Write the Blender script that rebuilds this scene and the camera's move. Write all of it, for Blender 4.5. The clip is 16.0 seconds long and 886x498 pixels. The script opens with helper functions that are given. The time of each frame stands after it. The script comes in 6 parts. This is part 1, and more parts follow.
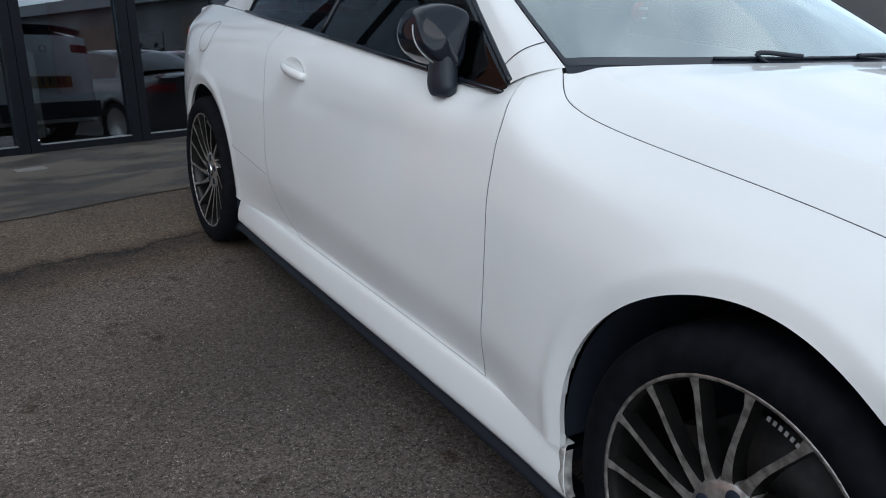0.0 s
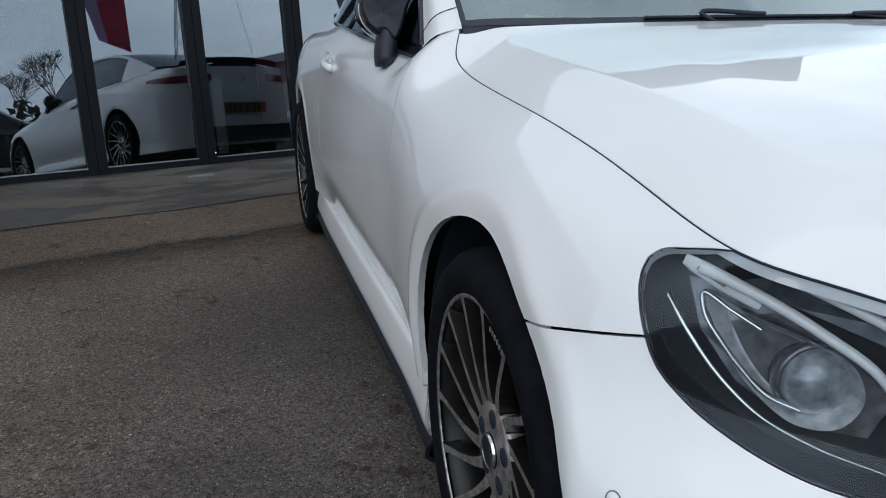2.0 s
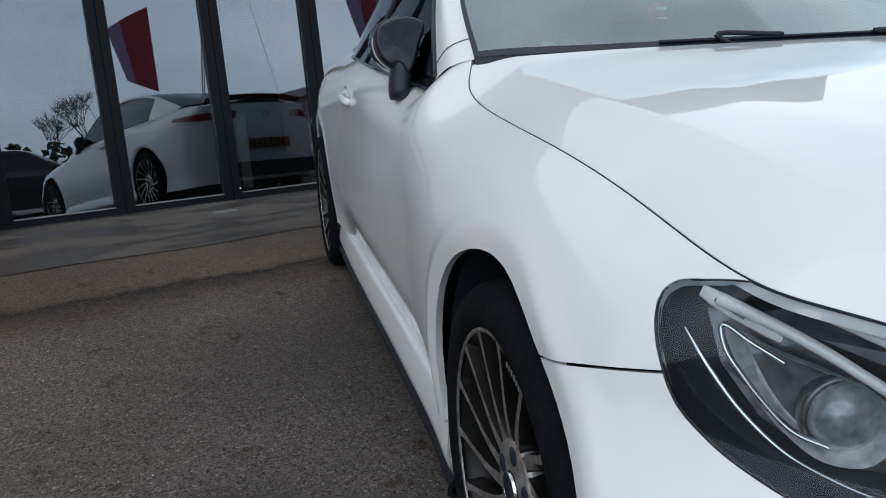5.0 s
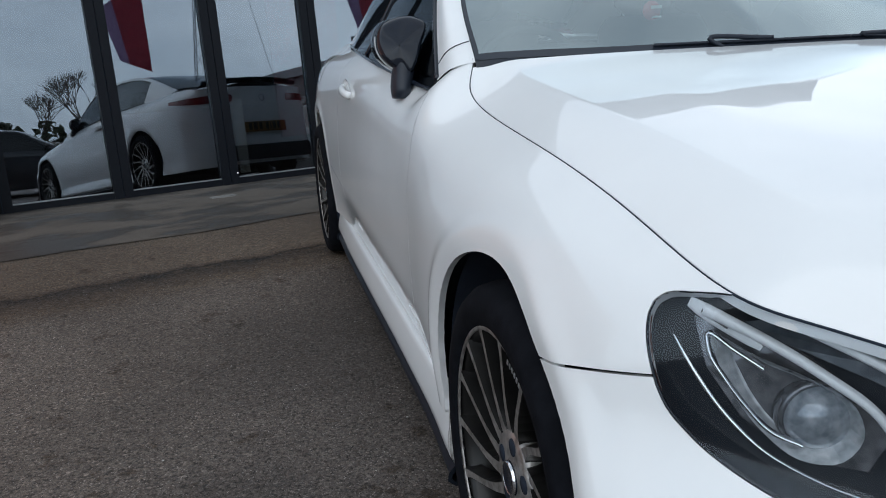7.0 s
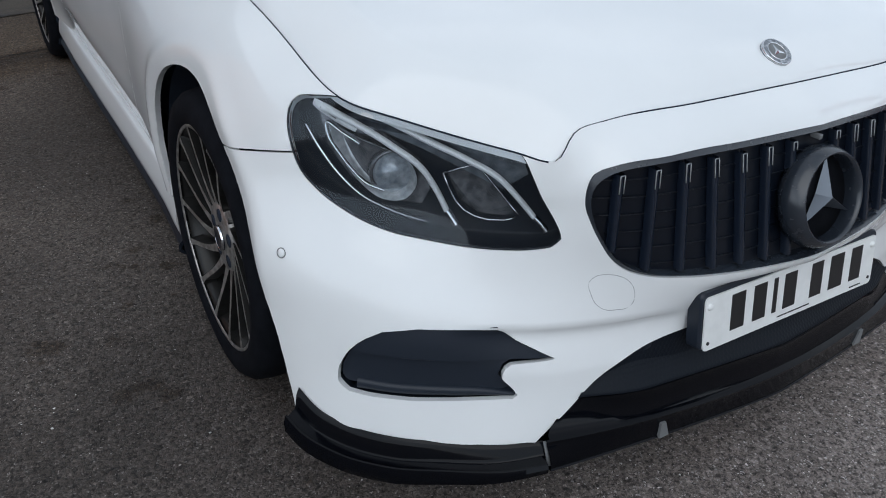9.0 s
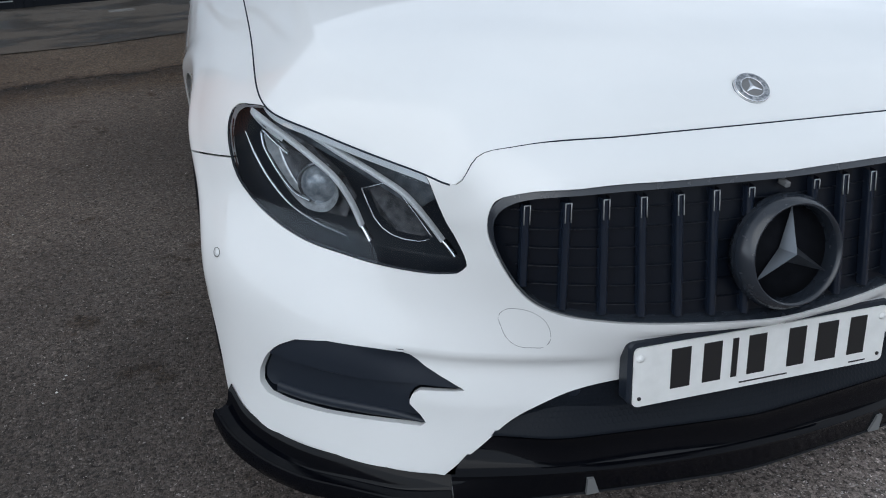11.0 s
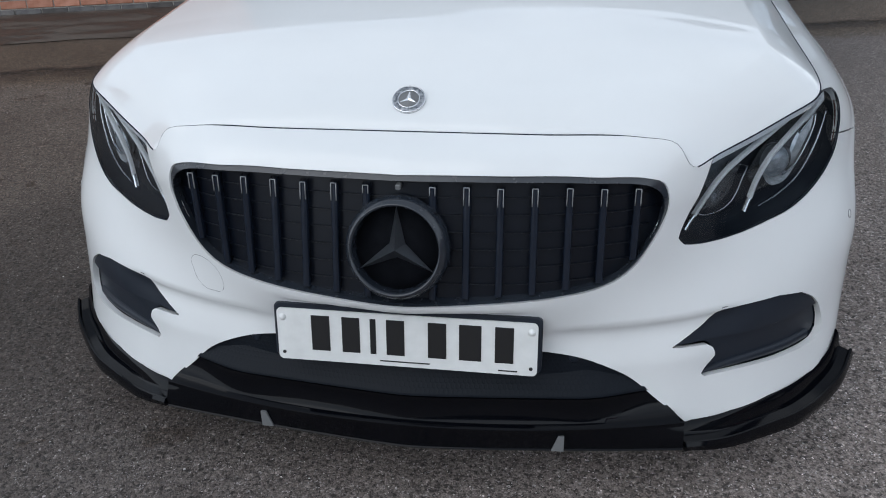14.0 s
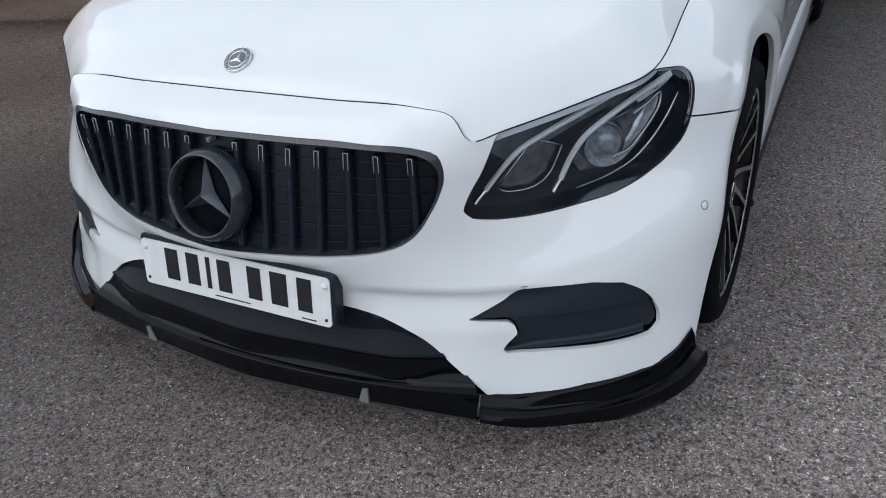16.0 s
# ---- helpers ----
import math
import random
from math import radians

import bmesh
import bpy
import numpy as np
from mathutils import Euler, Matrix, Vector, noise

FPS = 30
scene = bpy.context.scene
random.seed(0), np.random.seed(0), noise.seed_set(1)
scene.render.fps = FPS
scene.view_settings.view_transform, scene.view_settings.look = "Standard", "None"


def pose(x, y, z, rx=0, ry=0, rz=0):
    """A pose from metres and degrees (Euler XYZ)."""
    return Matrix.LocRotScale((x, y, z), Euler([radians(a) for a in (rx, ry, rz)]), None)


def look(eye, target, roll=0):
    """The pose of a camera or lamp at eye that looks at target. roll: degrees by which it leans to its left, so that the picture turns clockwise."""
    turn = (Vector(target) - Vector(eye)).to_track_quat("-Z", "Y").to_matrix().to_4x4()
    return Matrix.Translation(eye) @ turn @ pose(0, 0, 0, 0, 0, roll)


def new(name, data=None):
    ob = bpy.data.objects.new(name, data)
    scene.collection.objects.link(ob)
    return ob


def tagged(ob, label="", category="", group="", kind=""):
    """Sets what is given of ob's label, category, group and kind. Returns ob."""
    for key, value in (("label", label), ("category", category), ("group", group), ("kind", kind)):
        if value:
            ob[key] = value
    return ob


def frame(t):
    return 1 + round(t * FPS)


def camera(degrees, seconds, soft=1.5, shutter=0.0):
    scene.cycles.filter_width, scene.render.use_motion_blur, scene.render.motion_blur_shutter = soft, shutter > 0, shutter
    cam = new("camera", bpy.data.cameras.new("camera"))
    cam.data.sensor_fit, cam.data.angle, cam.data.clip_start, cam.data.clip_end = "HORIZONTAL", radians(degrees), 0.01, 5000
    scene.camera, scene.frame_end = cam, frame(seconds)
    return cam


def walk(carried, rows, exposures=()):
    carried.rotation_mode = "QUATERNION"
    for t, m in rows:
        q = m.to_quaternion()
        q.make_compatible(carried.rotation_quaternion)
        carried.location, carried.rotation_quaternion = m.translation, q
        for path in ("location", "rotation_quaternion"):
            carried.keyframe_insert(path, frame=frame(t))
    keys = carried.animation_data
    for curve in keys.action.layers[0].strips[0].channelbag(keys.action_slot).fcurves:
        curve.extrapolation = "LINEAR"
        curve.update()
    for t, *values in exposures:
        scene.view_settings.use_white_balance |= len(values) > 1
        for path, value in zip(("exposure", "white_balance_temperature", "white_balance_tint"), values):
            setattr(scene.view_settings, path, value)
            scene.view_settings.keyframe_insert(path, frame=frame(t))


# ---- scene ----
cam = camera(59.34, 16.0, soft=1.0)
# The forecourt falls away from the building: the car's frame leans by SLOPE about the facade's line.
FACADE_TURN, SLOPE = 16.36, 5.35
ALONG = Vector((math.cos(radians(FACADE_TURN)), math.sin(radians(FACADE_TURN)), 0))
OUT = Vector((-ALONG.y, ALONG.x, 0))
LEAN = Matrix.Rotation(radians(SLOPE), 4, ALONG)
# Car and camera drop and tip nose down slightly to fit the camera's view.
SIT = Matrix.Translation((0, 0, -0.0237)) @ Matrix.Rotation(0.0072, 4, "X")
# Rows in the car's frame: seconds, eye, target, roll.
PATH = [
    (0, (-1.877, -0.667, 1.163), (-0.855, 0.933, 0.535), 2.58),
    (0.5, (-1.676, -0.856, 1.145), (-0.840, 0.863, 0.555), 1.35),
    (1, (-1.588, -1.045, 1.161), (-0.913, 0.759, 0.622), -0.17),
    (1.5, (-1.443, -1.101, 1.107), (-0.886, 0.742, 0.566), -0.81),
    (2, (-1.275, -1.104, 1.030), (-0.770, 0.750, 0.473), -0.72),
    (2.5, (-1.160, -1.122, 1.006), (-0.659, 0.729, 0.438), -0.88),
    (3, (-1.147, -1.110, 0.997), (-0.636, 0.742, 0.440), -1.26),
    (3.5, (-1.197, -1.074, 1.025), (-0.691, 0.785, 0.489), -1.80),
    (4, (-1.282, -1.068, 1.037), (-0.791, 0.802, 0.526), -2.31),
    (4.5, (-1.307, -1.083, 1.037), (-0.843, 0.799, 0.543), -2.57),
    (5, (-1.249, -1.089, 1.034), (-0.805, 0.800, 0.548), -2.74),
    (5.2, (-1.232, -1.104, 1.030), (-0.792, 0.786, 0.549), -2.43),
    (7.5, (-1.284, -1.170, 1.101), (-0.815, 0.683, 0.512), -2.46),
    (8, (-1.248, -1.259, 1.121), (-0.690, 0.538, 0.444), -1.52),
    (8.5, (-1.292, -1.445, 1.185), (-0.540, 0.214, 0.361), -0.07),
    (9, (-1.298, -1.590, 1.239), (-0.372, -0.131, 0.233), 2.30),
    (9.2, (-1.246, -1.605, 1.236), (-0.353, -0.154, 0.189), 2.73),
    (11.3, (-0.775, -1.783, 1.218), (-0.354, -0.068, 0.278), 0.05),
    (11.5, (-0.700, -1.780, 1.212), (-0.339, -0.052, 0.272), -0.38),
    (12, (-0.573, -1.858, 1.220), (-0.355, -0.110, 0.272), -1.10),
    (12.5, (-0.394, -1.962, 1.252), (-0.314, -0.201, 0.306), -1.53),
    (13, (-0.167, -1.970, 1.251), (-0.219, -0.206, 0.311), -1.63),
    (13.5, (0.085, -1.983, 1.267), (-0.091, -0.226, 0.329), -1.60),
    (14, (0.305, -2.079, 1.296), (-0.005, -0.348, 0.342), -2.02),
    (14.5, (0.504, -2.027, 1.293), (0.044, -0.333, 0.335), -2.64),
    (15, (0.706, -1.904, 1.259), (0.101, -0.267, 0.281), -3.68),
    (15.5, (0.918, -1.915, 1.269), (0.182, -0.350, 0.264), -4.72),
    (16, (1.116, -1.877, 1.298), (0.268, -0.385, 0.271), -5.61),
]
walk(cam, [(t, LEAN @ SIT @ look(eye, target, roll)) for t, eye, target, roll in PATH], [(0.0, 0.27, 6070, 7), (1.0, 0.25, 6070, 7), (2.5, 0.11, 6070, 7), (3.5, 0.09, 6070, 7), (5.2, 0.11, 6070, 7), (7.5, 0.21, 6070, 7), (9.0, 0.09, 6090, 8), (12.5, 0.15, 6120, 8), (15.5, 0.19, 6150, 9), (16.0, 0.27, 6150, 9)])

# ---- world, sun ----
world = bpy.data.worlds.new("overcast_sky")
scene.world = world
world.use_nodes = True
wn, wl = world.node_tree.nodes, world.node_tree.links
wn.clear()
SUN_HIGH, SUN_TURN = 40, 212
sky = wn.new("ShaderNodeTexSky")
sky.sky_type, sky.sun_disc = "NISHITA", False
sky.sun_elevation, sky.sun_rotation = radians(SUN_HIGH), radians(SUN_TURN)
sky_level = wn.new("ShaderNodeVectorMath")
sky_level.operation = "SCALE"
sky_level.inputs["Scale"].default_value = 0.10
wl.new(sky.outputs[0], sky_level.inputs[0])
coord = wn.new("ShaderNodeTexCoord")
stretch = wn.new("ShaderNodeMapping")
stretch.inputs["Scale"].default_value = (1.0, 1.0, 2.6)
wl.new(coord.outputs["Generated"], stretch.inputs[0])
clouds = wn.new("ShaderNodeTexNoise")
clouds.inputs["Scale"].default_value, clouds.inputs["Detail"].default_value, clouds.inputs["Roughness"].default_value = 1.7, 6, 0.55
wl.new(stretch.outputs[0], clouds.inputs["Vector"])
shade = wn.new("ShaderNodeValToRGB")
shade.color_ramp.elements[0].position, shade.color_ramp.elements[0].color = 0.36, (0.58, 0.64, 0.72, 1)
shade.color_ramp.elements[1].position, shade.color_ramp.elements[1].color = 0.66, (1.05, 1.08, 1.12, 1)
wl.new(clouds.outputs[0], shade.inputs[0])
# thinner, brighter cloud low over the horizon
rise = wn.new("ShaderNodeSeparateXYZ")
wl.new(coord.outputs["Generated"], rise.inputs[0])
low_sky = wn.new("ShaderNodeMapRange")
low_sky.inputs["From Min"].default_value, low_sky.inputs["From Max"].default_value = 0.05, 0.85
low_sky.inputs["To Min"].default_value, low_sky.inputs["To Max"].default_value = 1.65, 0.74
wl.new(rise.outputs["Z"], low_sky.inputs["Value"])
veil = wn.new("ShaderNodeVectorMath")
veil.operation = "SCALE"
wl.new(shade.outputs[0], veil.inputs[0])
wl.new(low_sky.outputs[0], veil.inputs["Scale"])
cover = wn.new("ShaderNodeMix")
cover.data_type = "RGBA"
cover.inputs["Factor"].default_value = 0.85
wl.new(sky_level.outputs[0], cover.inputs["A"])
wl.new(veil.outputs[0], cover.inputs["B"])
back = wn.new("ShaderNodeBackground")
back.inputs["Strength"].default_value = 1.0
wl.new(cover.outputs["Result"], back.inputs["Color"])
wout = wn.new("ShaderNodeOutputWorld")
wl.new(back.outputs[0], wout.inputs[0])
sun = new("sun", bpy.data.lights.new("sun", "SUN"))
sun.data.energy, sun.data.angle, sun.data.color = 0.60, radians(55), (1.0, 0.97, 0.92)
sun.matrix_basis = look((0, 0, 0), (-math.sin(radians(SUN_TURN)) * math.cos(radians(SUN_HIGH)), -math.cos(radians(SUN_TURN)) * math.cos(radians(SUN_HIGH)), -math.sin(radians(SUN_HIGH))))

# ---- materials ----
def material(name, color, rough=0.5, metal=0.0, coat=0.0, **more):
    m = bpy.data.materials.new(name)
    m.use_nodes = True
    b = m.node_tree.nodes["Principled BSDF"]
    b.inputs["Base Color"].default_value = (*color, 1)
    b.inputs["Roughness"].default_value, b.inputs["Metallic"].default_value = rough, metal
    b.inputs["Coat Weight"].default_value, b.inputs["Coat Roughness"].default_value = coat, 0.03
    for key, value in more.items():
        b.inputs[key.replace("_", " ")].default_value = value
    return m


def node(m, kind, **values):
    n = m.node_tree.nodes.new(kind)
    for key, value in values.items():
        n.inputs[key.replace("_", " ")].default_value = value
    return n


def link(m, a, b):
    m.node_tree.links.new(a, b)


def mottled(m, scale, low, high, into="Base Color", detail=4.0, lo=0.35, hi=0.65):
    """Noise in object space between two colours (or two grey levels) into a Principled input."""
    c = node(m, "ShaderNodeTexCoord")
    n = node(m, "ShaderNodeTexNoise", Scale=scale, Detail=detail)
    link(m, c.outputs["Object"], n.inputs["Vector"])
    r = node(m, "ShaderNodeValToRGB")
    r.color_ramp.elements[0].position, r.color_ramp.elements[1].position = lo, hi
    r.color_ramp.elements[0].color, r.color_ramp.elements[1].color = (*low, 1), (*high, 1)
    link(m, n.outputs[0], r.inputs[0])
    link(m, r.outputs[0], m.node_tree.nodes["Principled BSDF"].inputs[into])
    return m


def bumped(m, scale, strength, distance, detail=4.0):
    c = node(m, "ShaderNodeTexCoord")
    n = node(m, "ShaderNodeTexNoise", Scale=scale, Detail=detail)
    link(m, c.outputs["Object"], n.inputs["Vector"])
    b = node(m, "ShaderNodeBump", Strength=strength, Distance=distance)
    link(m, n.outputs[0], b.inputs["Height"])
    link(m, b.outputs[0], m.node_tree.nodes["Principled BSDF"].inputs["Normal"])
    return m


PAINT = mottled(material("white_paint", (0.80, 0.81, 0.82), 0.42, 0.0, 1.0), 3.0, (0.785, 0.80, 0.805), (0.82, 0.835, 0.84))
GLOSS_BLACK = mottled(material("gloss_black_plastic", (0.0075, 0.0105, 0.0175), 0.1, 0.0, 0.0, Specular_IOR_Level=0.4), 40.0, (0.03,) * 3, (0.09,) * 3, "Roughness")
SATIN_BLACK = bumped(material("satin_black_plastic", (0.016, 0.021, 0.031), 0.36, Specular_IOR_Level=0.3), 500.0, 0.15, 0.001)
SPLITTER_BLACK = mottled(material("gloss_black_splitter", (0.0022, 0.0026, 0.0042), 0.1, 0.0, 0.0, Specular_IOR_Level=0.18), 40.0, (0.05,) * 3, (0.11,) * 3, "Roughness")
GRILLE_BLACK = mottled(material("grille_black", (0.009, 0.0135, 0.024), 0.2, Specular_IOR_Level=0.4), 40.0, (0.12,) * 3, (0.26,) * 3, "Roughness")
GRILLE_BACK = material("grille_backing", (0.004, 0.006, 0.011), 0.3, Specular_IOR_Level=0.3)
SURROUND = mottled(material("surround_gloss_black", (0.020, 0.025, 0.034), 0.22, Specular_IOR_Level=0.7), 60.0, (0.16,) * 3, (0.28,) * 3, "Roughness")
LAMP_DARK = material("lamp_housing_black", (0.010, 0.0135, 0.020), 0.45, Specular_IOR_Level=0.2)
DARK = material("dark_cavity", (0.022, 0.028, 0.041), 0.9, Specular_IOR_Level=0.1)
RUBBER = bumped(mottled(material("tyre_rubber", (0.006, 0.007, 0.009), 0.8, Specular_IOR_Level=0.08), 30.0, (0.0035, 0.0042, 0.0062), (0.007, 0.008, 0.011)), 220.0, 0.2, 0.002)
ALLOY = mottled(material("machined_alloy", (0.34, 0.33, 0.32), 0.36, 0.75), 55.0, (0.20, 0.19, 0.18), (0.46, 0.445, 0.43))
WHEEL_BLACK = mottled(material("black_wheel_paint", (0.008, 0.008, 0.009), 0.3, Specular_IOR_Level=0.3), 25.0, (0.006,) * 3, (0.012, 0.0115, 0.011))
CHROME = material("chrome", (0.75, 0.76, 0.78), 0.12, 1.0)
GREY_METAL = mottled(material("brake_iron", (0.015, 0.015, 0.016), 0.55, 0.3), 40.0, (0.008,) * 3, (0.022,) * 3)
WINDOW = material("tinted_window", (0.01, 0.012, 0.014), 0.02, 0.0, 0.0, IOR=1.5)
SILVER_BEAD = material("pale_bead", (0.30, 0.31, 0.32), 0.4, 0.4)
FRAME = bumped(material("anthracite_aluminium", (0.0085, 0.010, 0.0135), 0.45, Specular_IOR_Level=0.1), 300.0, 0.05, 0.001)


def clear_glass(name, tint, gloss=0.02, through_share=1.0, shine_tint=(0.95, 0.97, 1.0), edge=1.6):
    """A thin pane: see-through, with a mirror on top that grows towards grazing angles."""
    m = bpy.data.materials.new(name)
    m.use_nodes = True
    nt = m.node_tree
    nt.nodes.clear()
    out = nt.nodes.new("ShaderNodeOutputMaterial")
    mix = nt.nodes.new("ShaderNodeMixShader")
    clear = nt.nodes.new("ShaderNodeBsdfTransparent")
    clear.inputs["Color"].default_value = (*tint, 1)
    shine = nt.nodes.new("ShaderNodeBsdfGlossy")
    shine.inputs["Color"].default_value = (*shine_tint, 1)
    shine.inputs["Roughness"].default_value = gloss
    fres = nt.nodes.new("ShaderNodeFresnel")
    fres.inputs["IOR"].default_value = 1.52
    boost = nt.nodes.new("ShaderNodeMath")
    boost.operation, boost.use_clamp = "MULTIPLY_ADD", True
    boost.inputs[1].default_value, boost.inputs[2].default_value = edge, through_share
    nt.links.new(fres.outputs[0], boost.inputs[0])
    nt.links.new(boost.outputs[0], mix.inputs[0])
    nt.links.new(clear.outputs[0], mix.inputs[1])
    nt.links.new(shine.outputs[0], mix.inputs[2])
    nt.links.new(mix.outputs[0], out.inputs[0])
    return m


LAMP_GLASS = clear_glass("lamp_cover", (0.90, 0.93, 0.96), 0.015, 0.0, (0.85, 0.93, 1.0), 0.85)
SCREEN_GLASS = clear_glass("windscreen_glass", (0.70, 0.84, 0.82), 0.01, 0.27, (0.86, 0.98, 1.0))
SHOW_GLASS = clear_glass("showroom_glass", (0.50, 0.54, 0.58), 0.0, 0.115, (0.82, 0.91, 1.0), 1.5)
TINTED = clear_glass("tinted_glass", (0.10, 0.11, 0.12), 0.01, 0.0, (0.85, 0.93, 1.0), 0.75)
FROST = bumped(mottled(material("frosted_light_guide", (0.66, 0.68, 0.69), 0.32, 0.0, 0.4), 220.0, (0.72, 0.74, 0.75), (0.80, 0.82, 0.83)), 420.0, 0.1, 0.001)
PLATE_WHITE = mottled(material("plate_white", (0.78, 0.79, 0.78), 0.35), 30.0, (0.74, 0.75, 0.74), (0.8, 0.81, 0.8))
# plate yellow with the rear's shadow put into its colour
SHADED_YELLOW = material("shaded_plate_yellow", (0.22, 0.12, 0.03), 0.35)
INK = material("black_print", (0.012, 0.012, 0.013), 0.4)
LEATHER = bumped(mottled(material("black_leather", (0.02, 0.02, 0.021), 0.5), 20.0, (0.016,) * 3, (0.03,) * 3), 180.0, 0.2, 0.002)
TAIL_RED = material("tail_lamp_red", (0.16, 0.006, 0.01), 0.1, 0.0, 0.6)
RED = material("red_disc", (0.5, 0.03, 0.03), 0.5)
GREY_PLASTIC = material("grey_plastic", (0.16, 0.165, 0.17), 0.35)
SILVER_GREY = mottled(material("brushed_grey", (0.4, 0.41, 0.42), 0.35, 0.6), 80.0, (0.3, 0.31, 0.32), (0.45, 0.46, 0.47))


def honeycomb(m, pitch):
    """Relief of small round dimples in a hexagonal array, seen along y."""
    c = node(m, "ShaderNodeTexCoord")
    near = []
    for shift in (0.0, 0.5):
        at = node(m, "ShaderNodeVectorMath")
        at.operation = "MULTIPLY_ADD"
        at.inputs[1].default_value = (1 / pitch, 0, 1 / (pitch * 1.732))
        at.inputs[2].default_value = (shift, 0, shift)
        link(m, c.outputs["Object"], at.inputs[0])
        cell = node(m, "ShaderNodeVectorMath")
        cell.operation = "FRACTION"
        link(m, at.outputs[0], cell.inputs[0])
        mid = node(m, "ShaderNodeVectorMath")
        mid.operation = "SUBTRACT"
        mid.inputs[1].default_value = (0.5, 0, 0.5)
        link(m, cell.outputs[0], mid.inputs[0])
        wide = node(m, "ShaderNodeVectorMath")
        wide.operation = "MULTIPLY"
        wide.inputs[1].default_value = (1, 0, 1.732)
        link(m, mid.outputs[0], wide.inputs[0])
        size = node(m, "ShaderNodeVectorMath")
        size.operation = "LENGTH"
        link(m, wide.outputs[0], size.inputs[0])
        near.append(size.outputs["Value"])
    least = node(m, "ShaderNodeMath")
    least.operation = "MINIMUM"
    link(m, near[0], least.inputs[0])
    link(m, near[1], least.inputs[1])
    step = node(m, "ShaderNodeMapRange")
    step.interpolation_type = "SMOOTHSTEP"
    step.inputs["From Min"].default_value = 0.28
    step.inputs["From Max"].default_value = 0.46
    link(m, least.outputs[0], step.inputs["Value"])
    b = node(m, "ShaderNodeBump", Strength=0.22, Distance=0.002)
    link(m, step.outputs[0], b.inputs["Height"])
    link(m, b.outputs[0], m.node_tree.nodes["Principled BSDF"].inputs["Normal"])
    return m


MESH_BLACK = honeycomb(material("honeycomb_black", (0.0055, 0.008, 0.0125), 0.45, Specular_IOR_Level=0.14), 0.0095)


def hermite(s, values, q):
    """Smooth curve through values at s, read at q."""
    s, values, q = np.asarray(s, float), np.asarray(values, float), np.asarray(q, float)
    h = np.diff(s)
    d = np.diff(values, axis=0) / h.reshape(-1, *[1] * (values.ndim - 1))
    m = np.empty_like(values)
    hh = h.reshape(-1, *[1] * (values.ndim - 1))
    m[1:-1] = (d[:-1] * hh[1:] + d[1:] * hh[:-1]) / (hh[:-1] + hh[1:])
    m[0], m[-1] = d[0], d[-1]
    k = np.clip(np.searchsorted(s, q, "right") - 1, 0, len(s) - 2)
    shape = (-1, *[1] * (values.ndim - 1))
    w, t = h[k].reshape(shape), ((q - s[k]) / h[k]).reshape(shape)
    return ((1 + 2 * t) * (1 - t) ** 2 * values[k] + t * (1 - t) ** 2 * w * m[k]
            + t * t * (3 - 2 * t) * values[k + 1] + t * t * (t - 1) * w * m[k + 1])


def lengths(points):
    return np.r_[0, np.cumsum(np.linalg.norm(np.diff(points, axis=0), axis=-1))]


def smooth_line(points, n, closed=False):
    p = np.array(points, float)
    if closed:
        p = np.r_[p[-2:], p, p[:3]]
        s = lengths(p)
        return hermite(s, p, np.linspace(s[2], s[-3], n + 1)[:-1])
    s = lengths(p)
    return hermite(s, p, np.linspace(0, s[-1], n))


def surface(control, nu, nv, even=True):
    """A smooth grid through a control grid (rows, columns, 3), nv by nu points."""
    c = np.array(control, float)
    su = np.mean([lengths(row) / lengths(row)[-1] for row in c], axis=0)
    wide = hermite(su, c.transpose(1, 0, 2), np.linspace(0, 1, nu))
    sv = np.mean([lengths(col) / max(lengths(col)[-1], 1e-6) for col in wide], axis=0)
    return hermite(sv, wide.transpose(1, 0, 2), np.linspace(0, 1, nv))


def sheet(grid):
    """Vertices and faces of a grid (rows, columns, 3)."""
    r, c = grid.shape[:2]
    i = np.arange(r * c).reshape(r, c)
    faces = np.stack([i[:-1, :-1], i[:-1, 1:], i[1:, 1:], i[1:, :-1]], -1).reshape(-1, 4)
    return grid.reshape(-1, 3), [tuple(f) for f in faces.tolist()]


def clip(mesh, f):
    """What is left of a mesh where f(points) >= 0, cut cleanly along f = 0."""
    v, faces = mesh
    if not len(v):
        return mesh
    val = f(v)
    inside = val >= 0
    verts, made, kept = [tuple(p) for p in v], {}, []
    for face in faces:
        flags = [inside[i] for i in face]
        if all(flags):
            kept.append(face)
        elif any(flags):
            ring = []
            for a, b in zip(face, face[1:] + face[:1]):
                if inside[a]:
                    ring.append(a)
                if inside[a] != inside[b]:
                    key = (min(a, b), max(a, b))
                    if key not in made:
                        t = val[key[0]] / (val[key[0]] - val[key[1]])
                        made[key] = len(verts)
                        verts.append(tuple(v[key[0]] + t * (v[key[1]] - v[key[0]])))
                    ring.append(made[key])
            if len(ring) > 2:
                kept.append(tuple(ring))
    used = sorted({i for face in kept for i in face})
    order = {i: n for n, i in enumerate(used)}
    return np.array([verts[i] for i in used]).reshape(-1, 3), [tuple(order[i] for i in face) for face in kept]


def normals(mesh):
    v, faces = mesh
    n = np.zeros_like(v)
    for face in faces:
        a, b, c = v[face[0]], v[face[1]], v[face[2]]
        cross = np.cross(b - a, c - a)
        if len(face) > 3:
            cross = cross + np.cross(c - a, v[face[3]] - a)
        for i in face:
            n[i] += cross
    return n / np.maximum(np.linalg.norm(n, axis=1, keepdims=True), 1e-12)


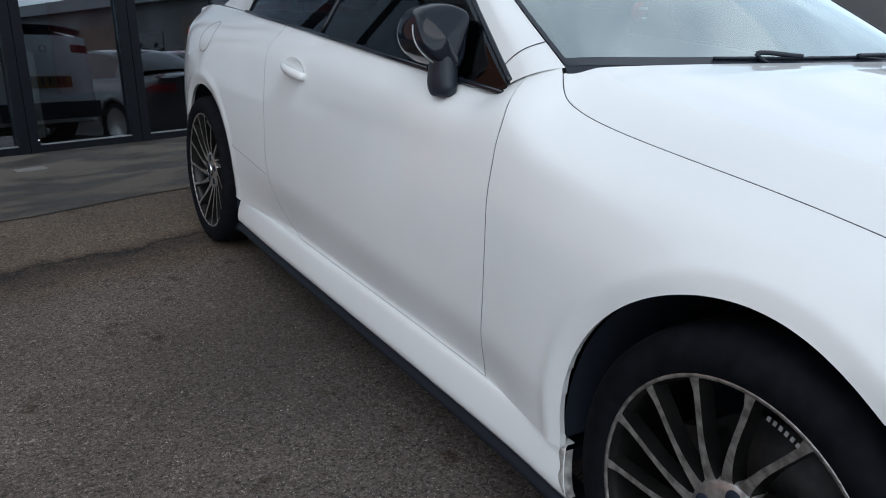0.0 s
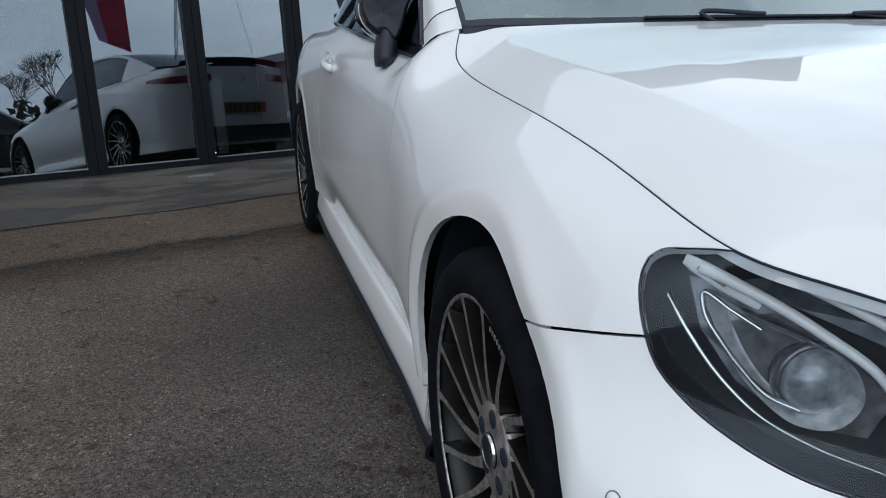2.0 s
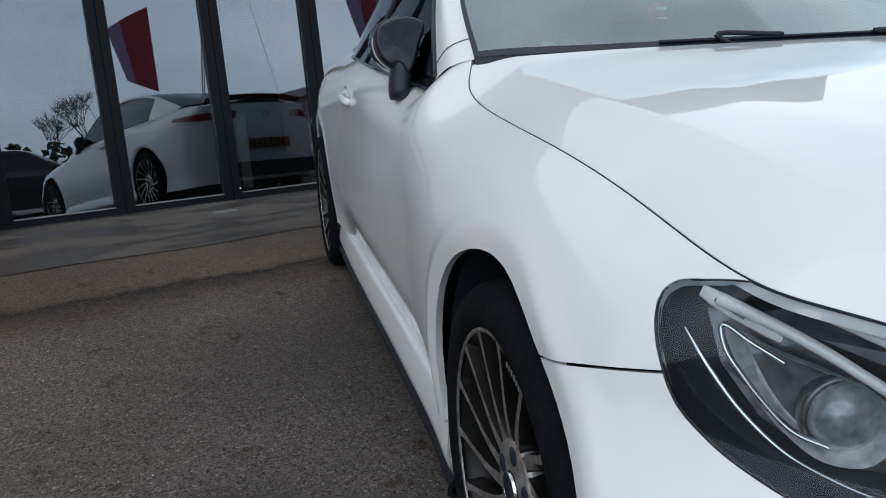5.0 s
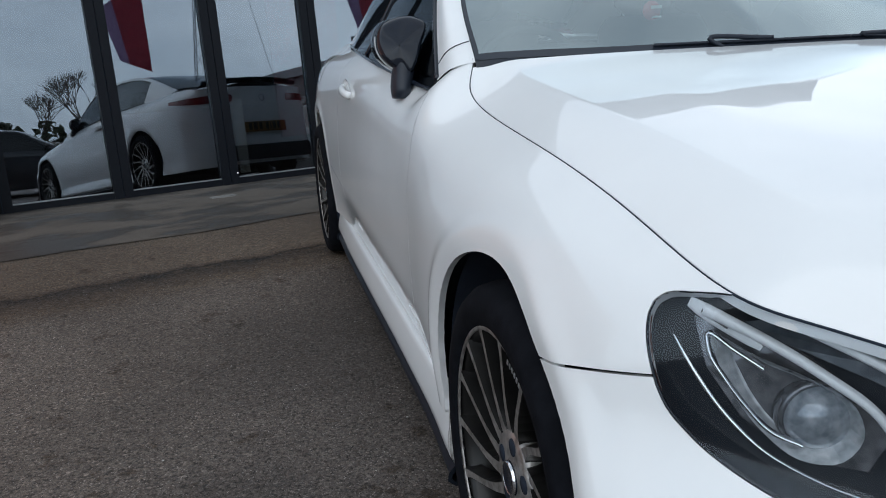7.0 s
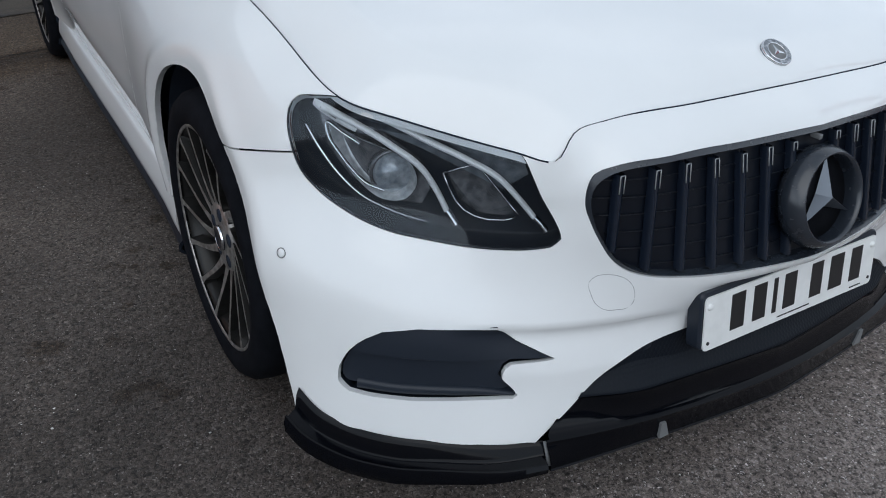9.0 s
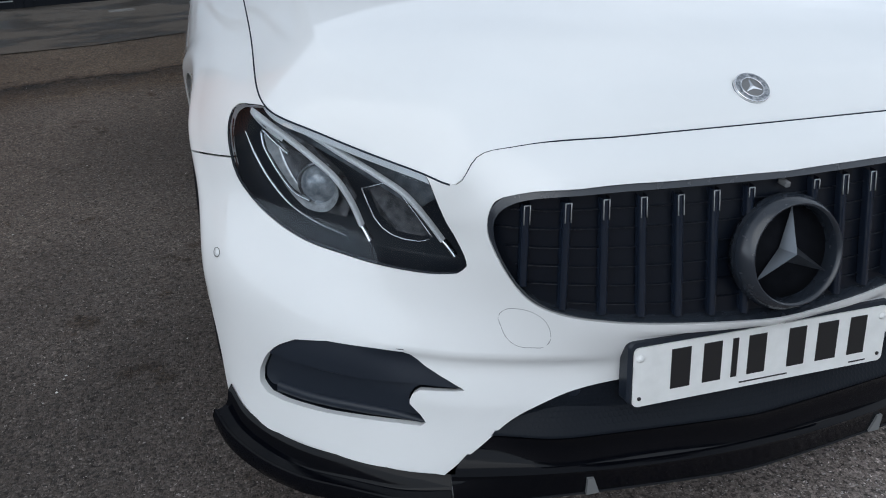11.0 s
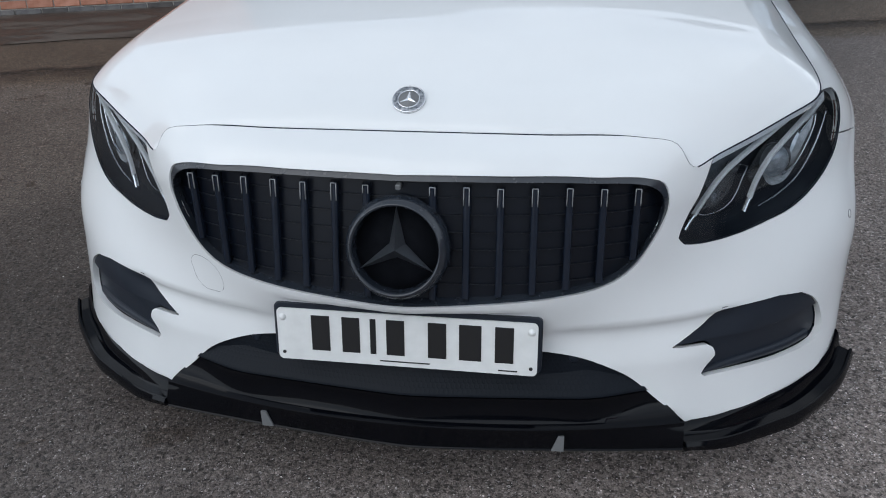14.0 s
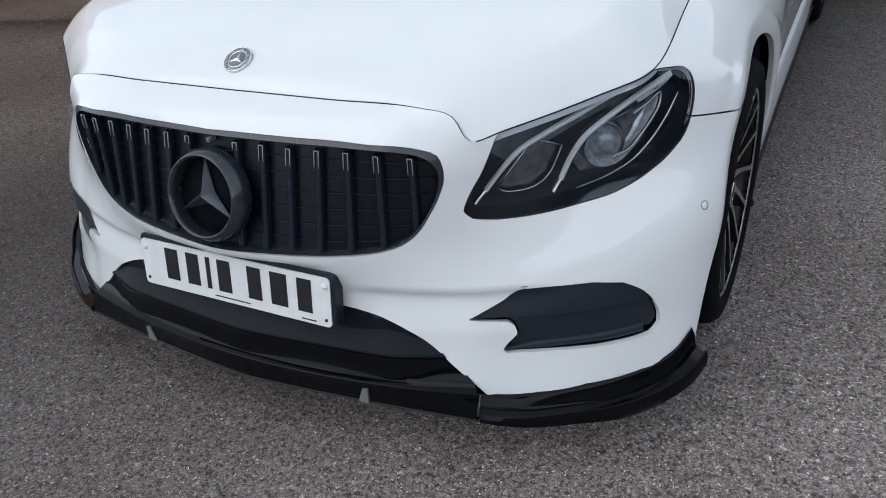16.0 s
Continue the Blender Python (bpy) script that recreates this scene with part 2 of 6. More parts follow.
def flanged(mesh, depth, edge=0.0):
    """Turns the rim of a panel inwards, so that it has an edge of that depth."""
    v, faces = mesh
    n = normals(mesh)
    count = {}
    for face in faces:
        for a, b in zip(face, face[1:] + face[:1]):
            count[(a, b)] = count.get((a, b), 0) + 1
    rim = [(a, b) for a, b in count if (b, a) not in count]
    verts = [tuple(p) for p in v]
    faces = list(faces)
    low, top = {}, {}
    for i in {i for e in rim for i in e}:
        top[i] = len(verts)
        verts.append(tuple(v[i]))
        low[i] = len(verts)
        verts.append(tuple(v[i] - depth * n[i]))
    for a, b in rim:
        faces.append((top[b], top[a], low[a], low[b]))
    return np.array(verts), faces


def pocketed(mesh, shift):
    """The mesh moved by shift, with walls from the old rim to the new one."""
    v, faces = mesh
    count = {}
    for face in faces:
        for a, b in zip(face, face[1:] + face[:1]):
            count[(a, b)] = 1
    rim = [(a, b) for a, b in count if (b, a) not in count]
    used = sorted({i for e in rim for i in e})
    spot = {i: len(v) + k for k, i in enumerate(used)}
    verts = np.r_[np.asarray(v) + np.asarray(shift), np.asarray(v)[used]]
    return verts, list(faces) + [(b, a, spot[a], spot[b]) for a, b in rim]


def offset(mesh, depth):
    return mesh[0] - depth * normals(mesh), mesh[1]


def mirrored(mesh):
    return mesh[0] * (-1, 1, 1), [tuple(reversed(face)) for face in mesh[1]]


def joined(*meshes):
    verts, faces = [], []
    for v, f in meshes:
        k = sum(len(x) for x in verts)
        verts.append(np.asarray(v, float).reshape(-1, 3))
        faces += [tuple(i + k for i in face) for face in f]
    return np.concatenate(verts), faces


def paired(mesh):
    """A half mesh and its mirror image, welded along the centre line."""
    v, faces = mesh
    n = len(v)
    middle = np.abs(v[:, 0]) < 1e-5
    twin = np.where(middle, np.arange(n), n + np.cumsum(~middle) - 1)
    return np.concatenate([v, v[~middle] * (-1, 1, 1)]), list(faces) + [tuple(int(twin[i]) for i in reversed(f)) for f in faces]


class Lookup:
    """Reads one coordinate of a surface at a place in a flat view of it."""

    def __init__(self, keys, values):
        self.keys, self.values = np.asarray(keys, float), np.asarray(values, float)

    def __call__(self, uv, k=14):
        out = []
        for q in np.atleast_2d(np.asarray(uv, float)):
            d = np.linalg.norm(self.keys - q, axis=1)
            near = np.argsort(d)[:k]
            a = np.c_[np.ones(k), self.keys[near] - q]
            w = np.exp(-(d[near] / (d[near].max() * .6 + 1e-9)) ** 2)[:, None]
            out.append(np.linalg.lstsq(a * w, self.values[near] * w[:, 0], rcond=None)[0][0])
        return np.array(out)


def polygon(points):
    """Signed distance (inside positive) to a closed 2D outline, for clip."""
    p = np.array(points, float)
    q = np.roll(p, -1, 0)

    def f(uv):
        best, odd = np.full(len(uv), 1e9), np.zeros(len(uv), bool)
        for a, b in zip(p, q):
            d = b - a
            t = np.clip(((uv - a) @ d) / (d @ d + 1e-12), 0, 1)
            best = np.minimum(best, np.hypot(*(uv - a - t[:, None] * d).T))
            odd ^= ((a[1] > uv[:, 1]) != (b[1] > uv[:, 1])) & (uv[:, 0] < d[0] * (uv[:, 1] - a[1]) / (d[1] if d[1] else 1e-12) + a[0])
        return np.where(odd, best, -best)

    return f


def box(x0, x1, y0, y1, z0, z1):
    v = np.array([(x, y, z) for x in (x0, x1) for y in (y0, y1) for z in (z0, z1)], float)
    return v, [(0, 1, 3, 2), (4, 6, 7, 5), (0, 4, 5, 1), (2, 3, 7, 6), (0, 2, 6, 4), (1, 5, 7, 3)]


def lathe(profile, n=48, closed=False):
    """Turns (radius, x) pairs about the x axis."""
    p = np.array(profile, float)
    a = np.linspace(0, 2 * math.pi, n, endpoint=False)
    v = np.stack([np.repeat(p[:, 1][None], n, 0), np.cos(a)[:, None] * p[:, 0], np.sin(a)[:, None] * p[:, 0]], -1)
    m = len(p)
    faces = []
    for i in range(n):
        j = (i + 1) % n
        for k in range(m if closed else m - 1):
            l = (k + 1) % m
            faces.append((i * m + k, i * m + l, j * m + l, j * m + k))
    return v.reshape(-1, 3), faces


def tube(points, radius, n=8, flat=1.0, up=(0, 0, 1)):
    """A closed rod along a line; radius may vary along it; flat squeezes it along up."""
    p = np.array(points, float)
    r = np.broadcast_to(np.asarray(radius, float), (len(p),))
    t = np.gradient(p, axis=0)
    t /= np.linalg.norm(t, axis=1, keepdims=True)
    side = np.cross(t, np.broadcast_to(np.array(up, float), p.shape))
    side /= np.maximum(np.linalg.norm(side, axis=1, keepdims=True), 1e-9)
    top = np.cross(side, t)
    a = np.linspace(0, 2 * math.pi, n, endpoint=False)
    v = p[:, None] + r[:, None, None] * (np.cos(a)[None, :, None] * side[:, None] + flat * np.sin(a)[None, :, None] * top[:, None])
    faces = []
    for i in range(len(p) - 1):
        for k in range(n):
            l = (k + 1) % n
            faces.append((i * n + k, i * n + l, (i + 1) * n + l, (i + 1) * n + k))
    faces += [tuple(range(n - 1, -1, -1)), tuple((len(p) - 1) * n + k for k in range(n))]
    return v.reshape(-1, 3), faces


def prism(outline, depth, bevel=0.0):
    """A plate: a 2D outline in (x, z), from y = 0 (front) to y = depth, its front edge bevelled."""
    p = np.array(outline, float)
    n = len(p)
    mid = p.mean(0)
    if bevel:
        d = p - mid
        inner = mid + d * (1 - bevel / np.maximum(np.linalg.norm(d, axis=1, keepdims=True), 1e-6))
        rings = [np.c_[inner[:, 0], np.zeros(n), inner[:, 1]], np.c_[p[:, 0], np.full(n, bevel), p[:, 1]], np.c_[p[:, 0], np.full(n, depth), p[:, 1]]]
    else:
        rings = [np.c_[p[:, 0], np.zeros(n), p[:, 1]], np.c_[p[:, 0], np.full(n, depth), p[:, 1]]]
    faces = [tuple(range(n))]
    for r in range(len(rings) - 1):
        faces += [(r * n + i, (r + 1) * n + i, (r + 1) * n + (i + 1) % n, r * n + (i + 1) % n) for i in range(n)]
    faces.append(tuple((len(rings) - 1) * n + i for i in reversed(range(n))))
    return np.concatenate(rings), faces


def moved(mesh, m):
    v = np.asarray(mesh[0], float)
    a = np.array(m)
    return v @ a[:3, :3].T + a[:3, 3], mesh[1]


def solid(name, mesh, mat, smooth=True, second=None, pick=None):
    """A mesh datablock; faces for which pick(normal) holds take the second material."""
    me = bpy.data.meshes.new(name)
    me.from_pydata([tuple(p) for p in mesh[0]], [], mesh[1])
    me.materials.append(mat)
    if second:
        me.materials.append(second)
        for poly in me.polygons:
            poly.material_index = 1 if pick(poly.normal) else 0
    bm = bmesh.new()
    bm.from_mesh(me)
    bmesh.ops.recalc_face_normals(bm, faces=bm.faces) if smooth == "closed" else None
    bm.to_mesh(me)
    bm.free()
    me.polygons.foreach_set("use_smooth", [bool(smooth)] * len(me.polygons))
    if smooth == "closed":
        me.set_sharp_from_angle(angle=radians(38))
    return me


def part(name, mesh, mat, parent, label="", smooth=True, m=None, second=None, pick=None):
    ob = new(name, solid(name, mesh, mat, smooth, second, pick))
    ob.parent = parent
    if m is not None:
        ob.matrix_basis = m
    return tagged(ob, label) if label else ob


def thing(name, label, category, m=None, group="", kind=""):
    ob = new(name)
    ob.empty_display_size = 0.1
    if m is not None:
        ob.matrix_basis = m
    return tagged(ob, label, category, group, kind)

# ---- ground ----
TAN = math.tan(radians(SLOPE))


def ground_height(a):
    """Height at a metres towards the building: a ramp by the building, level further out."""
    a = np.asarray(a, float)
    low = -2.2
    return np.where(a > low, TAN * a, TAN * low + 0 * a) - .022 * np.clip(a - 3.9, 0, 1.8)


def ramp_of(m, source, stops):
    r = node(m, "ShaderNodeValToRGB")
    e = r.color_ramp.elements
    while len(e) < len(stops):
        e.new(0.5)
    for k, (at, color) in enumerate(stops):
        e[k].position, e[k].color = at, (*color, 1)
    link(m, source, r.inputs[0])
    return r.outputs[0]


def blend(m, kind, fac, a, b):
    n = m.node_tree.nodes.new("ShaderNodeMix")
    n.data_type, n.blend_type = "RGBA", kind
    for socket, value in ((n.inputs["Factor"], fac), (n.inputs["A"], a), (n.inputs["B"], b)):
        if isinstance(value, (int, float)):
            socket.default_value = value
        elif isinstance(value, tuple):
            socket.default_value = (*value, 1)
        else:
            link(m, value, socket)
    return n.outputs["Result"]


def grey(v):
    return (v, v, v)


def asphalt_material():
    """Coarse open asphalt: light and dark chippings in a brown-black binder, with earthy stains and painted-in light.
    """
    m = material("asphalt", (0.08, 0.075, 0.07), 0.8)
    b = m.node_tree.nodes["Principled BSDF"]
    c = node(m, "ShaderNodeTexCoord").outputs["Object"]
    warp = node(m, "ShaderNodeTexNoise", Scale=60.0, Detail=2.0)
    link(m, c, warp.inputs["Vector"])
    shift = m.node_tree.nodes.new("ShaderNodeVectorMath")
    shift.operation = "MULTIPLY_ADD"
    shift.inputs[1].default_value = (0.016,) * 3
    link(m, warp.outputs["Color"], shift.inputs[0])
    link(m, c, shift.inputs[2])
    big = node(m, "ShaderNodeTexVoronoi", Scale=125.0)
    small = node(m, "ShaderNodeTexVoronoi", Scale=330.0)
    rim = node(m, "ShaderNodeTexVoronoi", Scale=125.0)
    rim.feature = "DISTANCE_TO_EDGE"
    for v in (big, small, rim):
        link(m, shift.outputs[0], v.inputs["Vector"])
    split = node(m, "ShaderNodeSeparateColor")
    link(m, big.outputs["Color"], split.inputs[0])
    stones = ramp_of(m, split.outputs[0], [(0.0, (0.050, 0.045, 0.041)), (0.10, (0.056, 0.051, 0.047)), (0.16, (0.090, 0.082, 0.076)), (0.60, (0.122, 0.112, 0.104)), (0.93, (0.150, 0.139, 0.130)), (1.0, (0.25, 0.235, 0.222))])
    split2 = node(m, "ShaderNodeSeparateColor")
    link(m, small.outputs["Color"], split2.inputs[0])
    fines = ramp_of(m, split2.outputs[0], [(0.0, (0.040, 0.036, 0.033)), (0.24, (0.052, 0.047, 0.043)), (0.34, (0.090, 0.082, 0.075)), (1.0, (0.145, 0.134, 0.125))])
    pick = ramp_of(m, split.outputs[1], [(0.42, grey(0.0)), (0.5, grey(1.0))])
    mix = blend(m, "MIX", pick, fines, stones)
    joint = ramp_of(m, rim.outputs["Distance"], [(0.0, grey(0.66)), (0.08, grey(0.9)), (0.2, grey(1.0))])
    mix = blend(m, "MULTIPLY", 0.8, mix, joint)
    grain = node(m, "ShaderNodeTexNoise", Scale=210.0, Detail=4.0, Roughness=0.75)
    link(m, c, grain.inputs["Vector"])
    mix = blend(m, "MULTIPLY", 1.0, mix, ramp_of(m, grain.outputs[0], [(0.32, grey(0.30)), (0.42, grey(0.72)), (0.52, grey(1.0)), (0.66, grey(1.35))]))
    clump = node(m, "ShaderNodeTexNoise", Scale=34.0, Detail=3.0, Roughness=0.7)
    link(m, c, clump.inputs["Vector"])
    mix = blend(m, "MULTIPLY", 1.0, mix, ramp_of(m, clump.outputs[0], [(0.30, grey(0.70)), (0.40, grey(0.95)), (0.60, grey(1.05)), (0.74, grey(1.12))]))
    pits = node(m, "ShaderNodeTexNoise", Scale=95.0, Detail=2.0, Roughness=0.6)
    link(m, c, pits.inputs["Vector"])
    mix = blend(m, "MULTIPLY", 1.0, mix, ramp_of(m, pits.outputs[0], [(0.34, grey(0.28)), (0.43, grey(0.80)), (0.50, grey(1.04)), (0.7, grey(1.16))]))
    fleck = ramp_of(m, split2.outputs[1], [(0.955, grey(0.0)), (0.965, grey(1.0))])
    mix = blend(m, "MIX", fleck, mix, ramp_of(m, split2.outputs[2], [(0.0, grey(0.16)), (0.7, grey(0.24)), (1.0, grey(0.46))]))
    wide = node(m, "ShaderNodeTexNoise", Scale=0.9, Detail=5.0)
    link(m, c, wide.inputs["Vector"])
    tone = ramp_of(m, wide.outputs[0], [(0.30, (0.74, 0.69, 0.64)), (0.5, (0.96, 0.925, 0.89)), (0.72, (1.38, 1.36, 1.33))])
    mix = blend(m, "MULTIPLY", 1.0, mix, tone)
    mid = node(m, "ShaderNodeTexNoise", Scale=7.0, Detail=6.0, Roughness=0.65)
    link(m, c, mid.inputs["Vector"])
    stain = ramp_of(m, mid.outputs[0], [(0.31, (0.34, 0.28, 0.21)), (0.35, (0.60, 0.52, 0.43)), (0.385, (1.0, 1.0, 1.0))])
    # earth and moss along the cracked seam before the apron
    place = node(m, "ShaderNodeVectorRotate")
    place.rotation_type = "Z_AXIS"
    place.inputs["Angle"].default_value = -radians(FACADE_TURN)
    link(m, c, place.inputs["Vector"])
    xyz = node(m, "ShaderNodeSeparateXYZ")
    link(m, place.outputs[0], xyz.inputs[0])
    wob = node(m, "ShaderNodeMath")
    wob.operation = "MULTIPLY_ADD"
    wob.inputs[1].default_value = 0.5
    link(m, mid.outputs[0], wob.inputs[0])
    link(m, xyz.outputs["Y"], wob.inputs[2])
    near = node(m, "ShaderNodeMapRange")
    near.inputs["From Min"].default_value, near.inputs["From Max"].default_value = 2.5, 4.5
    link(m, wob.outputs[0], near.inputs["Value"])
    moss = ramp_of(m, near.outputs[0], [(0.20, grey(1.0)), (0.31, (0.70, 0.60, 0.46)), (0.37, (0.34, 0.27, 0.20)), (0.41, (0.20, 0.17, 0.13)), (0.44, (0.62, 0.53, 0.41)), (0.50, (0.95, 0.86, 0.72)), (0.80, (0.90, 0.82, 0.70)), (0.90, (0.5, 0.46, 0.42))])
    mix = blend(m, "MULTIPLY", 0.9, mix, moss)
    # the crack itself
    fine = node(m, "ShaderNodeTexNoise", Scale=4.0, Detail=8.0, Roughness=0.75)
    link(m, c, fine.inputs["Vector"])
    line = node(m, "ShaderNodeMath")
    line.operation = "MULTIPLY_ADD"
    line.inputs[1].default_value = 0.34
    link(m, fine.outputs[0], line.inputs[0])
    link(m, xyz.outputs["Y"], line.inputs[2])
    split_at = node(m, "ShaderNodeMapRange")
    split_at.inputs["From Min"].default_value, split_at.inputs["From Max"].default_value = 3.20, 3.36
    link(m, line.outputs[0], split_at.inputs["Value"])
    mix = blend(m, "MULTIPLY", 1.0, mix, ramp_of(m, split_at.outputs[0], [(0.0, grey(1.0)), (0.34, (0.62, 0.56, 0.48)), (0.42, (0.16, 0.14, 0.12)), (0.56, (0.13, 0.12, 0.10)), (0.64, (0.66, 0.60, 0.52)), (1.0, grey(1.0))]))
    # uneven light over the forecourt painted into the colour, brightest ahead of the car
    painted_light = node(m, "ShaderNodeMath")
    painted_light.operation = "MULTIPLY_ADD"
    painted_light.inputs[1].default_value = 2.2
    link(m, wide.outputs[0], painted_light.inputs[0])
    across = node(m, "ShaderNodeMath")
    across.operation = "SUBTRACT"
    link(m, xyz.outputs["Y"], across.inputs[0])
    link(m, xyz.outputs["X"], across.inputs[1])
    link(m, across.outputs[0], painted_light.inputs[2])
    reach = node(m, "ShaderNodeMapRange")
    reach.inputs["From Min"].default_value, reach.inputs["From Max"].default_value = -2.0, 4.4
    link(m, painted_light.outputs[0], reach.inputs["Value"])
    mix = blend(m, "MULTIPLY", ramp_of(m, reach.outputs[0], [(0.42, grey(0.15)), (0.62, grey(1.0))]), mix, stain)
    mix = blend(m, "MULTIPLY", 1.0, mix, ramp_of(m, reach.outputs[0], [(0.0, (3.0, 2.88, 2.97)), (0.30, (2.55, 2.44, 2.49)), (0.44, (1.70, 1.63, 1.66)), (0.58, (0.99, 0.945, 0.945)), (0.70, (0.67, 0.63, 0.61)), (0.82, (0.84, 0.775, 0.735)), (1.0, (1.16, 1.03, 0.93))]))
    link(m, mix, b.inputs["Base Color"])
    rough = ramp_of(m, split.outputs[2], [(0.0, grey(0.55)), (1.0, grey(0.95))])
    link(m, rough, b.inputs["Roughness"])
    height = blend(m, "MULTIPLY", 1.0, ramp_of(m, rim.outputs["Distance"], [(0.0, grey(0.0)), (0.25, grey(1.0))]), ramp_of(m, split.outputs[1], [(0.0, grey(0.25)), (1.0, grey(1.0))]))
    height = blend(m, "MULTIPLY", 0.75, height, ramp_of(m, grain.outputs[0], [(0.34, grey(0.0)), (0.60, grey(1.0))]))
    bump = node(m, "ShaderNodeBump", Strength=0.75, Distance=0.004)
    link(m, height, bump.inputs["Height"])
    link(m, bump.outputs[0], b.inputs["Normal"])
    return m


def apron_material():
    """Smooth grey strip at the building's foot, with dark wet blotches."""
    m = material("apron_concrete", (0.2, 0.2, 0.19), 0.8)
    b = m.node_tree.nodes["Principled BSDF"]
    c = node(m, "ShaderNodeTexCoord").outputs["Object"]
    grain = node(m, "ShaderNodeTexNoise", Scale=140.0, Detail=4.0)
    flow = node(m, "ShaderNodeMapping")
    flow.inputs["Scale"].default_value = (1.0, 2.6, 1.0)
    turn = node(m, "ShaderNodeVectorRotate")
    turn.rotation_type = "Z_AXIS"
    turn.inputs["Angle"].default_value = -radians(FACADE_TURN)
    link(m, c, turn.inputs["Vector"])
    link(m, turn.outputs[0], flow.inputs["Vector"])
    wet = node(m, "ShaderNodeTexNoise", Scale=1.7, Detail=5.0, Roughness=0.6)
    link(m, flow.outputs[0], wet.inputs["Vector"])
    link(m, c, grain.inputs["Vector"])
    dry = ramp_of(m, grain.outputs[0], [(0.3, (0.056, 0.047, 0.038)), (0.7, (0.132, 0.113, 0.094))])
    soaked = ramp_of(m, grain.outputs[0], [(0.3, (0.028, 0.024, 0.020)), (0.7, (0.064, 0.055, 0.046))])
    patch = ramp_of(m, wet.outputs[0], [(0.455, grey(0.0)), (0.53, grey(1.0))])
    link(m, blend(m, "MIX", patch, dry, soaked), b.inputs["Base Color"])
    link(m, ramp_of(m, wet.outputs[0], [(0.48, grey(0.85)), (0.55, grey(0.5))]), b.inputs["Roughness"])
    bump = node(m, "ShaderNodeBump", Strength=0.5, Distance=0.003)
    link(m, grain.outputs[0], bump.inputs["Height"])
    link(m, bump.outputs[0], b.inputs["Normal"])
    return m


def at_ground(s, a, up=0.0):
    """World place from metres along the facade and towards it."""
    return Vector((s * ALONG.x + a * OUT.x, s * ALONG.y + a * OUT.y, float(ground_height(a)) + up))


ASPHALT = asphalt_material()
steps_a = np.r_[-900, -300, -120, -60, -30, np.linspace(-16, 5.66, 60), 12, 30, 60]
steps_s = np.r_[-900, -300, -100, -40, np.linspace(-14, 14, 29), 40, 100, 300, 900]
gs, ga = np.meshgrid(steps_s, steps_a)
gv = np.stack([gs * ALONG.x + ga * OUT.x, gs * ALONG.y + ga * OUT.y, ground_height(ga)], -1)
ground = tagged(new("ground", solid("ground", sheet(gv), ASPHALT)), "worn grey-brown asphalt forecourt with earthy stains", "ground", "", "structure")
ap_s, ap_a = np.linspace(-14, 14, 113), np.linspace(0, 1, 8)
edge_in = 3.93 + .03 * np.sin(ap_s * 2.1) + .018 * np.sin(ap_s * 5.3 + 1) + .010 * np.sin(ap_s * 13.0)
ap = np.array([[tuple(at_ground(s, e + (5.66 - e) * f, .004)) for s, e in zip(ap_s, edge_in)] for f in ap_a])
apron = tagged(new("pavement", solid("pavement", sheet(ap), apron_material())), "grey apron strip along the shopfront with wet blotches", "pavement", "", "structure")
rng = random.Random(4)
grit_v, grit_f = [], []
for k in range(7000):
    s, a = rng.uniform(-3.6, 3.0), rng.uniform(-2.6, 3.9) if k % 2 else rng.uniform(-2.6, -.3)
    p = at_ground(s, a)
    r = rng.uniform(.0011, .0026) * (1.6 if rng.random() < .05 else 1)
    n = len(grit_v)
    h = r * rng.uniform(.5, .9)
    t = rng.uniform(0, 6.28)
    grit_v += [(p.x + r * rng.uniform(.7, 1.2) * math.cos(t + i * 1.571), p.y + r * rng.uniform(.7, 1.2) * math.sin(t + i * 1.571), p.z) for i in range(4)]
    grit_v.append((p.x + r * rng.uniform(-.3, .3), p.y + r * rng.uniform(-.3, .3), p.z + h))
    grit_f += [(n + i, n + (i + 1) % 4, n + 4) for i in range(4)]
GRIT = mottled(material("loose_grit", (0.3, 0.29, 0.27), 0.8), 9.0, (0.16, 0.155, 0.15), (0.66, 0.65, 0.63))
tagged(new("loose_grit", solid("loose_grit", (np.array(grit_v), grit_f), GRIT, False)), "loose pale grit lying on the asphalt", "grit", "", "stuff")
drain = np.array([tuple(at_ground(s, a, .007)) for s, a in ((-.17, 5.02), (.02, 5.02), (.02, 5.12), (-.17, 5.12))])
tagged(new("drain_cover", solid("drain_cover", (np.r_[drain, drain - (0, 0, .02)], [(0, 1, 2, 3), (4, 7, 6, 5), (0, 4, 5, 1), (1, 5, 6, 2), (2, 6, 7, 3), (3, 7, 4, 0)]), mottled(material("pale_metal", (.18, .175, .165), .6), 30, (.13, .125, .12), (.22, .215, .205)), False)), "small pale metal cover set into the apron", "cover")

# ---- building ----
FACE = 5.65
FOOT = float(ground_height(FACE)) - 0.01
WALLS = Matrix(((ALONG.x, OUT.x, 0, OUT.x * FACE), (ALONG.y, OUT.y, 0, OUT.y * FACE), (0, 0, 1, FOOT), (0, 0, 0, 1)))
BAY, FIRST = 0.836, -0.69
TOP = 3.3
BRICK = mottled(material("red_brick", (0.3, 0.12, 0.08), 0.85), 14.0, (0.40, 0.165, 0.10), (0.54, 0.27, 0.19))
BLUE_BRICK = mottled(material("blue_brick", (0.06, 0.065, 0.075), 0.7), 14.0, (0.08, 0.078, 0.080), (0.15, 0.145, 0.145))
MORTAR = mottled(material("mortar", (0.32, 0.30, 0.27), 0.95), 40.0, (0.25, 0.235, 0.21), (0.38, 0.36, 0.33))
